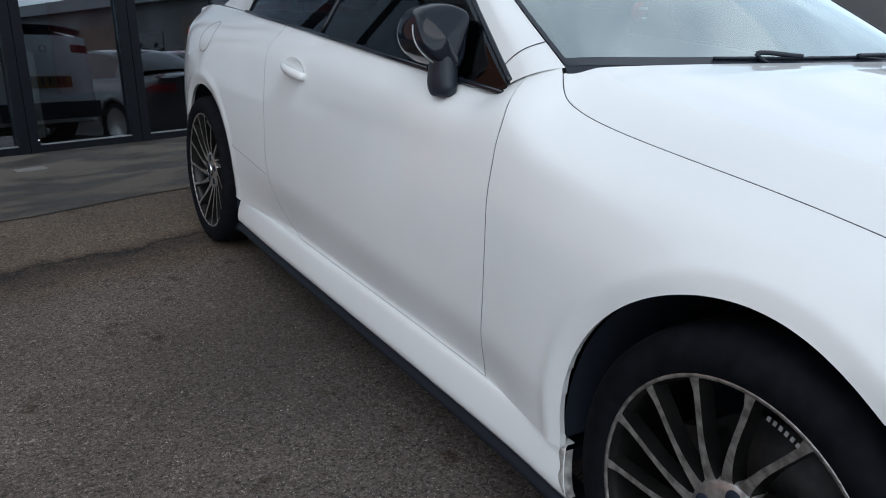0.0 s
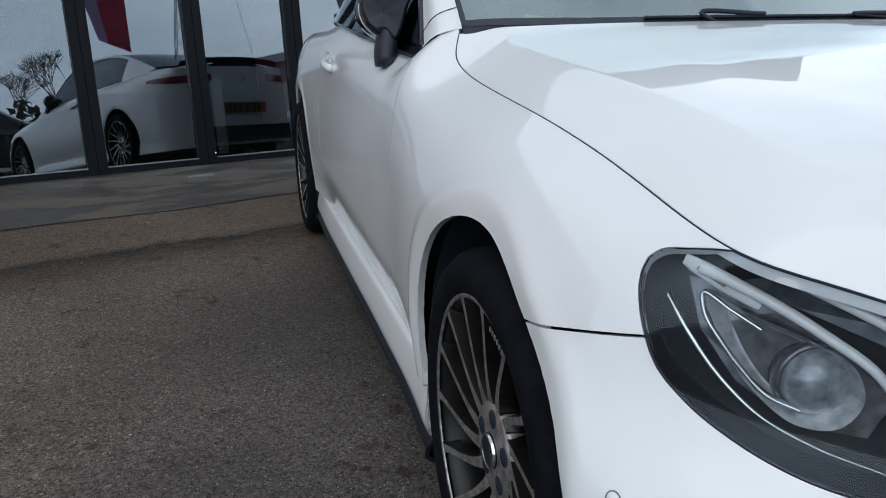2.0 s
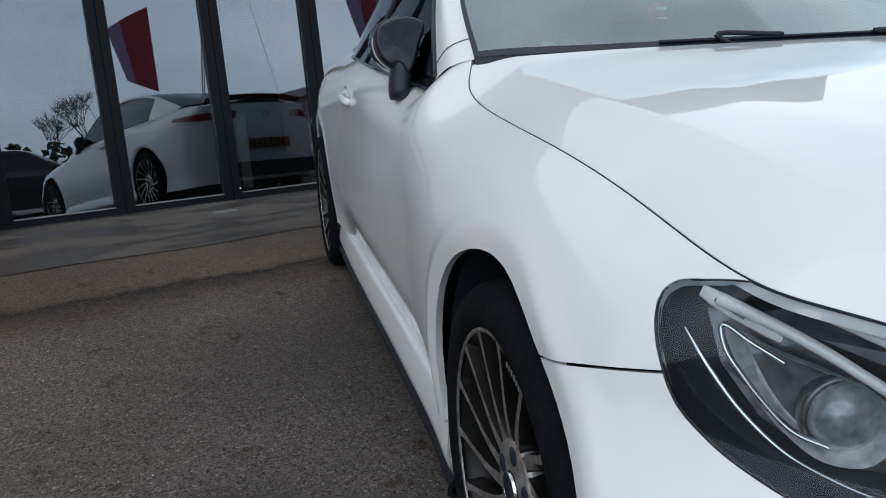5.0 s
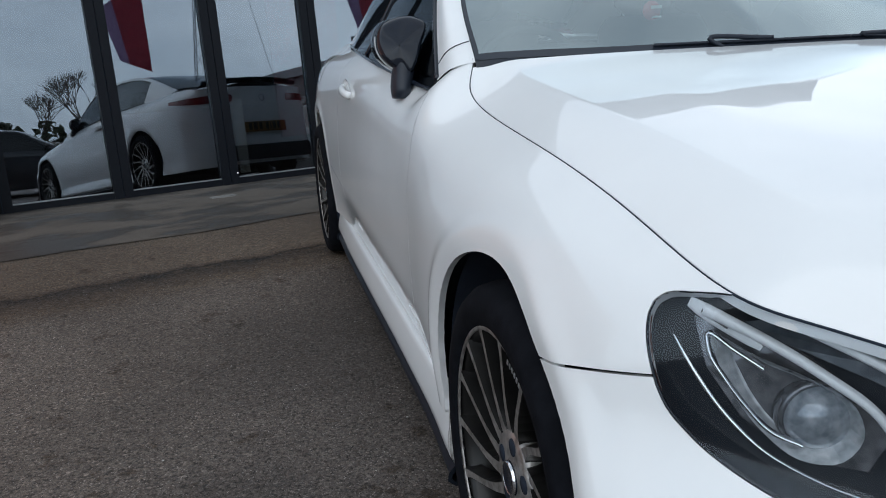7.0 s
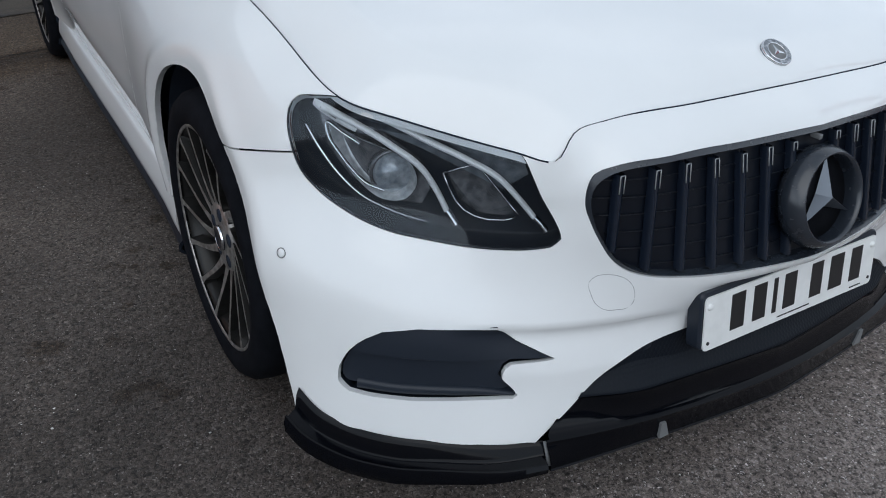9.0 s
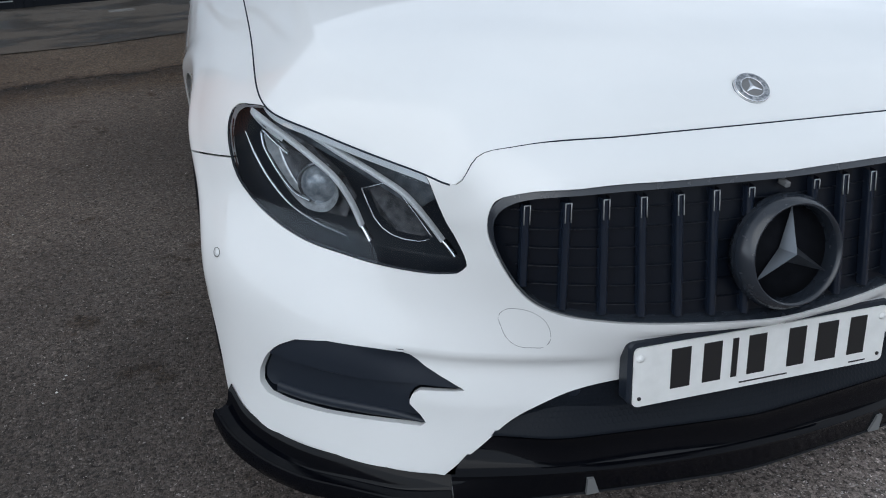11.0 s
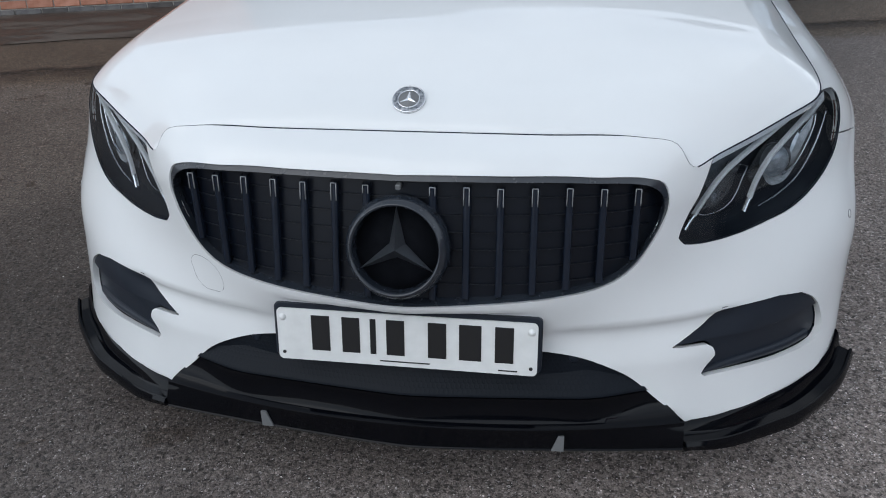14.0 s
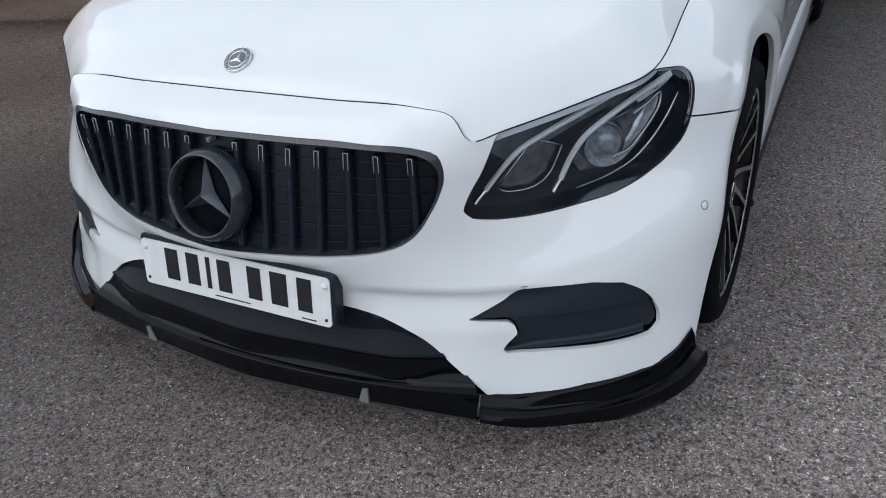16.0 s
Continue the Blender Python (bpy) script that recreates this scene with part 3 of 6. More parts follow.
for m in (BRICK, BLUE_BRICK):
    info = node(m, "ShaderNodeObjectInfo")
    tone = ramp_of(m, info.outputs["Random"], [(0.0, (0.62, 0.58, 0.55)), (0.5, grey(1.0)), (1.0, (1.25, 1.18, 1.12))])
    b = m.node_tree.nodes["Principled BSDF"]
    old = b.inputs["Base Color"].links[0].from_socket
    link(m, blend(m, "MULTIPLY", 1.0, old, tone), b.inputs["Base Color"])
    bumped(m, 60.0, 0.5, 0.004)

CLADDING = mottled(material("grey_cladding", (0.16, 0.165, 0.175), 0.6), 1.5, (0.13, 0.135, 0.145), (0.20, 0.205, 0.215))
shop = thing("shopfront", "anthracite aluminium framed showroom glazing with dark reflective panes", "shopfront", WALLS, "", "structure")
for k in range(-1, 12):
    s = FIRST + BAY * k
    post = part("mullion", box(s - 0.070, s - 0.003, -0.03, 0.07, 0, TOP), FRAME, shop, smooth=False)
    part("mullion", box(s + 0.003, s + 0.070, -0.03, 0.07, 0, TOP), FRAME, shop, smooth=False)
    part("frame_gap", box(s - 0.003, s + 0.003, -0.018, 0.06, 0, TOP), DARK, shop, smooth=False)
    for z in (0.35, 1.62, 2.9):
        part("hinge", tube([(s + .012, -.036, z - .05), (s + .012, -.036, z + .05)], .008, 8), FRAME, shop, "small black hinge")
for k in range(-1, 11):
    s = FIRST + BAY * k
    part("bottom_rail", box(s + 0.070, s + BAY - 0.070, -0.022, 0.05, 0.012, 0.062), FRAME, shop, smooth=False)
    part("threshold", box(s - .07, s + BAY - .07, -0.05, 0.06, -0.02, 0.010), FRAME, shop, smooth=False)
    part("glazing_bead", box(s + 0.070, s + BAY - 0.070, -0.004, 0.02, 0.062, 0.070), SILVER_BEAD, shop, "thin pale glazing bead", smooth=False) if k >= -1 else None
    pane = part("pane", box(s + 0.070, s + BAY - 0.070, 0.018, 0.026, 0.062, TOP), SHOW_GLASS, shop, smooth=False)
    pane.visible_shadow = False
part("door_knob", lathe([(.0, .012), (.008, .010), (.010, .0), (.006, -.012)], 16), CHROME, shop, "small bright floor bolt", True, pose(.205, -.034, .10) @ pose(0, 0, 0, 0, 0, -90))
part("fascia", box(-1.7, FIRST + BAY * 11 + .07, -0.05, 0.3, TOP, TOP + 1.1), CLADDING, shop, "grey fascia above the glazing", smooth=False)

# showroom behind the glass
room = thing("showroom", "dim showroom interior behind the glazing", "room", WALLS, "", "structure")
INSIDE = mottled(material("showroom_paint", (0.16, 0.155, 0.15), 0.8), 2.0, (0.13, 0.125, 0.12), (0.19, 0.185, 0.18))
TILES = mottled(material("showroom_floor", (0.12, 0.115, 0.11), 0.35), 3.0, (0.10, 0.095, 0.09), (0.14, 0.135, 0.13))
END = FIRST + BAY * 11
part("floor", box(-1.6, END, .08, 9, -.05, .0), TILES, room, "grey showroom floor", False)
part("back_wall", box(-1.6, END, 9, 9.2, 0, TOP + .6), INSIDE, room, "grey back wall", False)
part("side_wall", box(-1.8, -1.6, .08, 9, 0, TOP + .6), INSIDE, room, "grey side wall", False)
part("side_wall", box(END, END + .2, .08, 9, 0, TOP + .6), INSIDE, room, "grey side wall", False)
part("ceiling", box(-1.8, END + .2, .3, 9.2, TOP + .6, TOP + .8), INSIDE, room, "grey ceiling", False)
GLOW = bpy.data.materials.new("ceiling_spot")
GLOW.use_nodes = True
GLOW.node_tree.nodes["Principled BSDF"].inputs["Emission Color"].default_value = (1, .95, .88, 1)
GLOW.node_tree.nodes["Principled BSDF"].inputs["Emission Strength"].default_value = 6.0
for i in range(4):
    for j in range(2):
        spot = thing("ceiling_spot", "small round lit ceiling spot", "lamp", WALLS @ pose(.6 + 1.9 * i, 2.2 + 2.6 * j, TOP + .595), "showroom spots")
        part("diffuser", moved(lathe([(.0, .004), (.05, .004), (.055, .0)], 20), pose(0, 0, 0, 0, 90, 0)), GLOW, spot, "glowing disc")
        part("bezel", moved(lathe([(.055, .0), (.055, .008), (.068, .008), (.07, .0)], 20), pose(0, 0, 0, 0, 90, 0)), FRAME, spot, "dark ring")
panel = thing("display_panel", "red display panel standing in the showroom", "panel", WALLS @ pose(2.1, 3.0, 0))
part("board", box(-.45, .45, 0, .06, .25, 2.3), mottled(material("red_panel", (.35, .03, .03), .5), 5, (.3, .025, .025), (.4, .04, .04)), panel, smooth=False)
part("foot", box(-.5, .5, -.2, .26, 0, .25), FRAME, panel, "dark base", False)
roll = thing("roll_banner", "narrow cream roll-up banner inside the glass", "banner", WALLS @ pose(.44, .55, 0))
part("cloth", box(-.045, .045, 0, .012, .06, .72), mottled(material("cream_cloth", (.6, .56, .48), .8), 6, (.52, .48, .41), (.66, .62, .54)), roll, smooth=False)
part("foot", box(-.08, .08, -.06, .07, 0, .06), FRAME, roll, "dark foot", False)

# brick pier
pier = thing("wall_west", "red brick wall with two courses of blue engineering brick at its foot", "wall", WALLS @ pose(-1.605, -.37, 0), "", "structure")
part("core", box(-12, -.006, .008, .70, -.25, TOP + .9), MORTAR, pier, "pale mortar", False)
part("upper_brickwork", box(-12, -.004, .002, .69, .785, TOP + .9), BRICK, pier, "red brickwork", False)

# ---- the white coupe: its own frame has the front axle at the origin, the nose towards -y ----
FRONT_Y, REAR_Y, HUB_Z, ARCH = 0.0, 2.873, 0.335, 0.375
LIFT = 0.024

# Nose rails from the centre line outwards: (x, y) per column, then x, y, z where a rail changes height.
NOSE = [
    [(0, -.870, .165), (.25, -.860, .165), (.44, -.828, .165), (.50, -.811, .165), (.55, -.795, .165), (.68, -.735, .165), (.82, -.635, .165), (.928, -.52, .165)],
    [(0, -.840, .28), (.25, -.830, .28), (.44, -.797, .28), (.50, -.783, .28), (.55, -.766, .28), (.68, -.700, .28), (.825, -.600, .28), (.935, -.48, .28)],
    [(0, -.830, .39), (.25, -.818, .39), (.44, -.787, .39), (.50, -.770, .39), (.55, -.753, .39), (.68, -.688, .39), (.83, -.580, .39), (.937, -.45, .39)],
    [(0, -.884, .485), (.25, -.850, .492), (.44, -.772, .50), (.50, -.744, .50), (.55, -.716, .50), (.68, -.640, .50), (.82, -.545, .50), (.929, -.44, .50)],
    [(0, -.853, .60), (.25, -.832, .60), (.44, -.777, .60), (.49, -.747, .60), (.53, -.714, .60), (.67, -.605, .60), (.81, -.495, .60), (.905, -.40, .60)],
    [(0, -.828, .700), (.25, -.807, .697), (.44, -.772, .688), (.49, -.743, .670), (.53, -.714, .655), (.66, -.605, .668), (.788, -.494, .700), (.877, -.385, .712)],
    [(0, -.790, .750), (.25, -.776, .747), (.44, -.744, .735), (.49, -.727, .718), (.528, -.711, .692), (.66, -.595, .712), (.768, -.502, .745), (.846, -.408, .758)],
    [(0, -.738, .777), (.25, -.729, .774), (.44, -.713, .768), (.498, -.707, .757), (.526, -.710, .711), (.65, -.600, .738), (.745, -.520, .766), (.805, -.465, .783)],
]
# one more column keeps the bonnet's corner point crisp
NOSE = [[*row[:5], tuple(.62 * a + .38 * b for a, b in zip(row[4], row[5])) if k < 7 else (.574, -.663, .7195), *row[5:]] for k, row in enumerate(NOSE)]
# Sides: at stations along y the top rail's x and z, and the greatest half width.
STATION = (-.24, .0, .3, .5, .57, .62, .65, .80, 1.05, 1.55, 2.1, 2.6, 2.95, 3.3, 3.62)
TOP_X = (.795, .791, .787, .783, .780, .772, .750, .820, .835, .838, .815, .768, .722, .69, .66)
TOP_Z = (.821, .854, .881, .903, .919, .950, .998, .931, .946, .976, .999, 1.012, 1.021, 1.026, 1.02)
WIDE = (.949, .951, .946, .937, .931, .928, .926, .923, .921, .921, .922, .926, .927, .890, .80)


def side_section(y, tx, tz, w):
    """From the sill up to the belt line or bonnet edge."""
    door = max(0.0, 1 - max(0, .60 - y) / .25) * max(0.0, 1 - max(0, y - 2.25) / .3)
    wing = max(0.0, min(1.0, (.45 - y) / .3))
    low = w - .010 - .032 * door
    crease = .39 + door * (.012 + .032 * min(1.0, max(0.0, (y - .5) / 1.5)))
    return [(low, y, .165), (low + .001, y, .28), (w - .005 - .002 * door, y, crease), (w - .001, y, .50), (w, y, .60),
            (w - .012 - .008 * wing, y, .60 + (tz - .60) * .45), (tx + (w - tx) * (.66 - .16 * wing), y, .60 + (tz - .60) * .80), (tx, y, tz)]


SIDES = [side_section(*values) for values in zip(STATION, TOP_X, TOP_Z, WIDE)]
TAIL = [[(x * w, y - 0.05 * abs(z - .7), min(z, 1.0) if z > .9 else z) for z in (.165, .28, .39, .50, .60, .78, .92, .99)] for x, w, y in ((.655, 1, 3.81), (.38, 1, 3.945), (0, 1, 3.975))]
RAILS = np.array([[*NOSE[r], *[s[r] for s in SIDES], *[t[r] for t in TAIL]] for r in range(8)])
skin_grid = surface(RAILS, 430, 84)
# Fair the sides: the panels are long, taut curves; the nose keeps its own shape.
taut = np.clip((skin_grid[:, :, 1] + .62) / .35, .02, 1)[:, 1:-1, None] * np.clip((3.6 - skin_grid[:, 1:-1, 1:2]) / .2, .1, 1)
pillar_foot = np.clip((np.abs(skin_grid[:, 1:-1, 1:2] - .70) - .10) / .2, .03, 1)
taut *= 1 - (1 - pillar_foot) * np.clip((np.linspace(0, 1, 84)[:, None, None] - .72) / .25, 0, 1)
for _ in range(90):
    skin_grid[:, 1:-1] += .5 * taut * (.5 * (skin_grid[:, 2:] + skin_grid[:, :-2]) - skin_grid[:, 1:-1])
for _ in range(6):
    skin_grid[1:-1] += .4 * (.5 * (skin_grid[2:] + skin_grid[:-2]) - skin_grid[1:-1])
for yc, zc, r, x in ((-.018, .343, ARCH, .947), (REAR_Y, HUB_Z - .008, .376, .934)):
    d = np.hypot(skin_grid[:, :, 1] - yc, skin_grid[:, :, 2] - zc) - r
    away = np.clip(1 - (d - .038) / .040, 0, 1)
    flare = np.where(d < .038, -.006 + .011 * np.clip(d / .038, 0, 1), .005 * away * away * (3 - 2 * away))
    skin_grid[:, :, 0] += flare * np.clip((skin_grid[:, :, 1] - yc + .46) / .1, 0, 1) * np.clip((skin_grid[:, :, 2] - .2) / .1, 0, 1)
# the overhanging crease between the side intakes and the plate
gx, gz = skin_grid[:, :, 0], skin_grid[:, :, 2]
drop = .408 + .012 * (gx - .45) - gz
under = np.clip(drop / .009, 0, 1) * np.clip(1 - (drop - .03) / .06, 0, 1) * np.clip((gx - .26) / .08, 0, 1) * np.clip((.70 - gx) / .08, 0, 1)
skin_grid[:, :, 1] += np.where(skin_grid[:, :, 1] < -.4, .014 * under, 0)
# flat seat behind the number plate
seat = -.846 + .176 * (gz - .388) - skin_grid[:, :, 1]
seat = np.clip(seat, 0, None) * np.clip((.464 - gz) / .014, 0, 1) * np.clip((.30 - gx) / .03, 0, 1)
skin_grid[:, :, 1] += np.where((skin_grid[:, :, 1] < -.4) & (gz > .34), seat, 0)
# the bumper corner stands out above the side intakes
stand = .003 * np.exp(-((gz - .455) / .05) ** 2) * np.clip((gx - .62) / .18, 0, 1) * np.clip((-.30 - skin_grid[:, :, 1]) / .08, 0, 1)
skin_grid[:, :, 0] += .85 * stand
skin_grid[:, :, 1] -= .5 * stand
SKIN = sheet(skin_grid)
TOP_RAIL = skin_grid[-1]


def flip(mesh):
    return mesh[0], [tuple(reversed(f)) for f in mesh[1]]


def yz(p):
    return p[:, 1:]


def xz(p):
    return p[:, ::2]


def qz(p):
    """Flat view of the front corner."""
    return np.c_[p[:, 0] + p[:, 1], p[:, 2]]


def curve_y(points):
    z, y = np.array(points, float).T
    return lambda p: hermite(z, y, np.clip(p[:, 2], z[0], z[-1]))


door_front = curve_y([(.16, .675), (.28, .672), (.46, .650), (.61, .652), (.73, .664), (.826, .670), (.887, .676), (.925, .692), (1.05, .735)])
door_rear = curve_y([(.16, 1.70), (.275, 1.84), (.33, 1.96), (.40, 2.030), (.47, 2.060), (.65, 2.085), (.811, 2.105), (1.1, 2.115)])
SILL_Z, GAP = .272, .0036


def arch_reach(dy, dz):
    """Radius of the front wheel opening: round behind and above, drawn out towards the foot of the bumper."""
    turn = np.arctan2(dz, -dy)
    return np.where(dy < 0, np.interp(turn, [-.60, -.35, -.17, -.066, .155, .435, .73], [.60, .518, .464, .441, .407, .380, ARCH]), ARCH)


fore = lambda p: np.hypot(p[:, 1] + .018, p[:, 2] - .343) - arch_reach(p[:, 1] + .018, p[:, 2] - .343)
arch = lambda p: np.minimum(fore(p), np.hypot(p[:, 1] - REAR_Y, p[:, 2] - HUB_Z + .008) - .376)
seam = lambda p: np.where(p[:, 0] > .58, .643 + (-.239 - p[:, 1]) * .214 - p[:, 2], .5)
LAMP_OUTLINE = smooth_line([(-.203, .566), (-.155, .554), (-.08, .5495), (.0, .551), (.103, .559), (.20, .569), (.303, .593), (.382, .623), (.434, .656), (.458, .692), (.470, .722), (.472, .742), (.468, .756), (.446, .770), (.412, .775), (.334, .783), (.212, .777), (.079, .757), (-.05, .737), (-.106, .712), (-.132, .680), (-.160, .643), (-.202, .595), (-.213, .578)], 110, True)
lamp = polygon(LAMP_OUTLINE)
GRILLE_OUTLINE = smooth_line([(-.2, .722), (0, .723), (.2, .722), (.34, .719), (.452, .707), (.477, .696), (.488, .672), (.490, .648), (.478, .608), (.457, .567), (.436, .536), (.410, .514), (.372, .500), (.30, .4925), (.2, .4885), (.1, .482), (0, .477), (-.1, .482)], 140, True)
grille_hole = polygon(GRILLE_OUTLINE)
MOUTH_OUTLINE = smooth_line([(-.3, .364), (0, .364), (.24, .360), (.31, .347), (.368, .331), (.44, .296), (.50, .242), (.57, .177), (.60, .14)], 60).tolist() + [(.62, .10), (-.3, .10)]
mouth = polygon(MOUTH_OUTLINE)
FOG_OUTLINE = [(-.242, .346), (-.19, .366), (-.138, .384), (-.112, .398), (-.09, .410), (-.03, .413), (.10, .412), (.187, .402), (.24, .380), (.275, .352), (.297, .318), (.299, .290), (.276, .272), (.22, .267), (.10, .266), (-.035, .270), (-.165, .271), (-.137, .297), (-.112, .313), (-.116, .328), (-.124, .340), (-.178, .3435)]
fog = polygon(FOG_OUTLINE)

car = thing("car", "white two-door coupe with black grille, splitter and mirrors, parked nose out", "car", LEAN @ SIT @ pose(0, 0, LIFT))


def both(name, mesh, mat, label="", depth=0.014, parent=None, smooth=True):
    """The panel for the driver's side (x < 0) and its twin."""
    mesh = flanged(mesh, depth) if depth else mesh
    a = part(name, mirrored(mesh), mat, parent or car, label, smooth)
    b = part(name, mesh, mat, parent or car, label, smooth)
    return a, b


front = clip(SKIN, lambda p: .05 - p[:, 1])
bumper = clip(clip(front, lambda p: arch(p)), lambda p: seam(p) - GAP / 2)
for hole in (lambda p: -lamp(qz(p)) - .001, lambda p: -grille_hole(xz(p)), lambda p: -mouth(xz(p)), lambda p: -fog(qz(p))):
    bumper = clip(bumper, hole)
bumper_whole = paired(bumper)
part("front_bumper", flanged(bumper_whole, .014), PAINT, car)
fender = clip(clip(clip(SKIN, lambda p: door_front(p) - GAP / 2 - p[:, 1]), arch), lambda p: np.where(p[:, 1] < .05, -seam(p) - GAP / 2, p[:, 2] - SILL_Z))
fender = clip(fender, lambda p: -lamp(qz(p)) - .001)
both("front_fender", fender, PAINT)
rear_part = clip(SKIN, lambda p: p[:, 1] - .2)
door = clip(clip(clip(rear_part, lambda p: p[:, 1] - door_front(p) - GAP / 2), lambda p: door_rear(p) - p[:, 1] - GAP / 2), lambda p: p[:, 2] - SILL_Z - GAP)
doors = both("door", door, PAINT)
quarter = clip(clip(clip(rear_part, lambda p: p[:, 1] - door_rear(p) - GAP / 2), arch), lambda p: p[:, 2] - np.where(p[:, 1] < 2.6, SILL_Z + GAP, .0))
both("rear_quarter_panel", quarter, PAINT)
sill_line = np.linspace(.300, 2.50, 60)
sill_wide = hermite((.29, .39, .45, .9, 1.6, 2.2, 2.5), (.015, .012, .008, .0, .0, -.002, -.008), sill_line)
sill = np.array([[(x + w, y, z) for y, w in zip(sill_line, sill_wide)] for x, z in ((.872, .2735), (.892, .2735), (.8955, .270), (.899, .258), (.906, .225), (.9105, .195), (.911, .178), (.904, .165), (.880, .160))])
both("side_sill", clip(sheet(sill), arch), PAINT, depth=0)
skirt = np.array([[(x + w, y, z) for y, w in zip(sill_line, sill_wide)] for x, z in ((.885, .162), (.898, .156), (.912, .146), (.914, .136), (.905, .128), (.80, .13))])
both("side_skirt", clip(sheet(skirt), arch), LAMP_DARK, "black add-on side skirt blade", depth=.01)
lens = clip(front, lambda p: lamp(qz(p)))

# bonnet: its edge follows the top rail of the wings and the nose
corner = int(np.argmin(np.abs(TOP_RAIL[:120, 0] - .526)))
nose_edge = TOP_RAIL[: corner + 1]
wing_edge = TOP_RAIL[corner:][: int(np.argmax(TOP_RAIL[corner:, 1] > .648))]
centre = np.array([(-.738, .777), (-.712, .800), (-.66, .829), (-.60, .848), (-.50, .876), (-.30, .910), (.0, .944), (.25, .968), (.45, .990), (.590, 1.003)])
centre_s = lengths(centre)


def bonnet_row(t):
    """Across the bonnet from the centre line to the edge, t from the nose (0) to the windscreen (1)."""
    mid = hermite(centre_s, centre, np.array([centre_s[-1] * t]))[0]
    k = t * (len(wing_edge) - 1)
    edge = hermite(np.arange(len(wing_edge)), wing_edge, np.array([k]))[0]
    g = np.r_[np.linspace(0, .80, 40), np.linspace(.81, 1, 32)]
    front = np.clip(1 - t / .12, 0, 1) ** 1.5
    over = np.clip((g - .86) / .14, 0, 1)
    crisp = np.where(g < .86, .33 * (g / .86) ** 3, .33 + .43 * over + .24 * over ** 2)
    blur = np.clip((t - .10) / .25, 0, 1)
    flat = (1 - blur) * (.10 * g ** 2 + .90 * g ** 9) + blur * crisp
    ridge = .0006 * np.exp(-((g - .66) / .055) ** 2) * np.clip(t * 3, 0, 1) * np.clip((1 - t) * 2.4, 0, 1)
    row = np.c_[edge[0] * g, mid[0] + (edge[1] - mid[0]) * g ** 2.2, mid[1] + (edge[2] - mid[1]) * flat + ridge]
    nose = hermite(lengths(nose_edge) / lengths(nose_edge)[-1], nose_edge, g)
    front = (front * (1 - g ** 6))[:, None]
    return row * (1 - front) + (nose + (0, .0, 0) + np.c_[0 * g, mid[0] - centre[0, 0] + 0 * g, (mid[1] - centre[0, 1]) * (1 - g ** 3)] * (1 if t else 0)) * front


hood_grid = np.array([bonnet_row(t) for t in np.linspace(0, 1, 130)])
hood_grid[:, :, 0] *= .9965
hood_grid[0, :, 1] += .0035
hood_grid[:, :, 2] += .001
hood = sheet(hood_grid)
fold = sheet(np.array([hood_grid[:, -1], hood_grid[:, -1] - (.001, 0, .016)]))
lip = sheet(np.array([hood_grid[0], hood_grid[0] + (0, .004, -.014)]))
part("bonnet", paired(joined(hood, flip(fold), flip(lip))), PAINT, car)

# cabin
CAB = [
    [(.826, .732, .925), (.838, 1.05, .946), (.840, 1.5, .974), (.820, 1.95, .995), (.775, 2.5, 1.011), (.715, 2.95, 1.022), (.68, 3.3, 1.03)],
    [(.815, .750, .955), (.757, .98, 1.100), (.655, 1.36, 1.330), (.60, 1.95, 1.375), (.60, 2.5, 1.32), (.63, 2.95, 1.18), (.65, 3.32, 1.05)],
    [(.746, .652, .998), (.693, .95, 1.150), (.575, 1.36, 1.358), (.53, 1.95, 1.405), (.53, 2.5, 1.35), (.57, 2.95, 1.21), (.60, 3.33, 1.06)],
    [(.40, .622, 1.000), (.37, .92, 1.180), (.30, 1.33, 1.385), (.28, 1.95, 1.425), (.28, 2.48, 1.375), (.30, 2.98, 1.235), (.3, 3.40, 1.075)],
    [(0, .600, 1.000), (0, .89, 1.185), (0, 1.31, 1.39), (0, 1.95, 1.43), (0, 2.48, 1.38), (0, 2.98, 1.24), (0, 3.42, 1.08)],
]


def cab_patch(r0, r1, c0, c1, nr=14, nc=16):
    """Part of the cabin between control rows and columns, in parameter space."""
    c = np.array(CAB)
    wide = hermite(np.arange(7), c.transpose(1, 0, 2), np.linspace(c0, c1, nc))
    return hermite(np.arange(5), wide.transpose(1, 0, 2), np.linspace(r0, r1, nr))


screen = sheet(cab_patch(2.04, 4, .03, 1.97, 24, 24))
screen_ob = part("windscreen", paired(screen), SCREEN_GLASS, car, "clear windscreen with black ceramic border")
screen_ob.visible_shadow = False
both("roof_pillar", sheet(cab_patch(1, 2, -.02, 6, 6, 64)), PAINT, depth=0)
roof = sheet(cab_patch(2, 4, 2, 4, 16, 24))
part("roof", paired(roof), PAINT, car)
back_glass = sheet(cab_patch(2, 4, 4, 5.8, 16, 20))
part("rear_window", paired(back_glass), TINTED, car)
side_win = sheet(cab_patch(0, 1, .0, 4.55, 14, 60))
both("side_window", side_win, TINTED, "dark tinted frameless side window", 0.004)
both("rear_pillar", sheet(cab_patch(0, 1, 4.55, 6, 12, 16)), PAINT)
deck = []
for k in range(8):
    f = k / 7
    y = 3.38 + .56 * f
    xe = np.interp(y, [3.3, 3.62, 3.84, 3.95, 3.98], [.675, .645, .60, .42, .2])
    ze = np.interp(y, [3.3, 3.62, 3.84, 3.98], [1.035, 1.02, 1.0, .985])
    deck.append([(xe * g, y - .06 * g * f, ze + (1.075 - .03 * f - ze) * (1 - g * g)) for g in np.linspace(0, 1, 10)])
boot = sheet(np.array(deck))
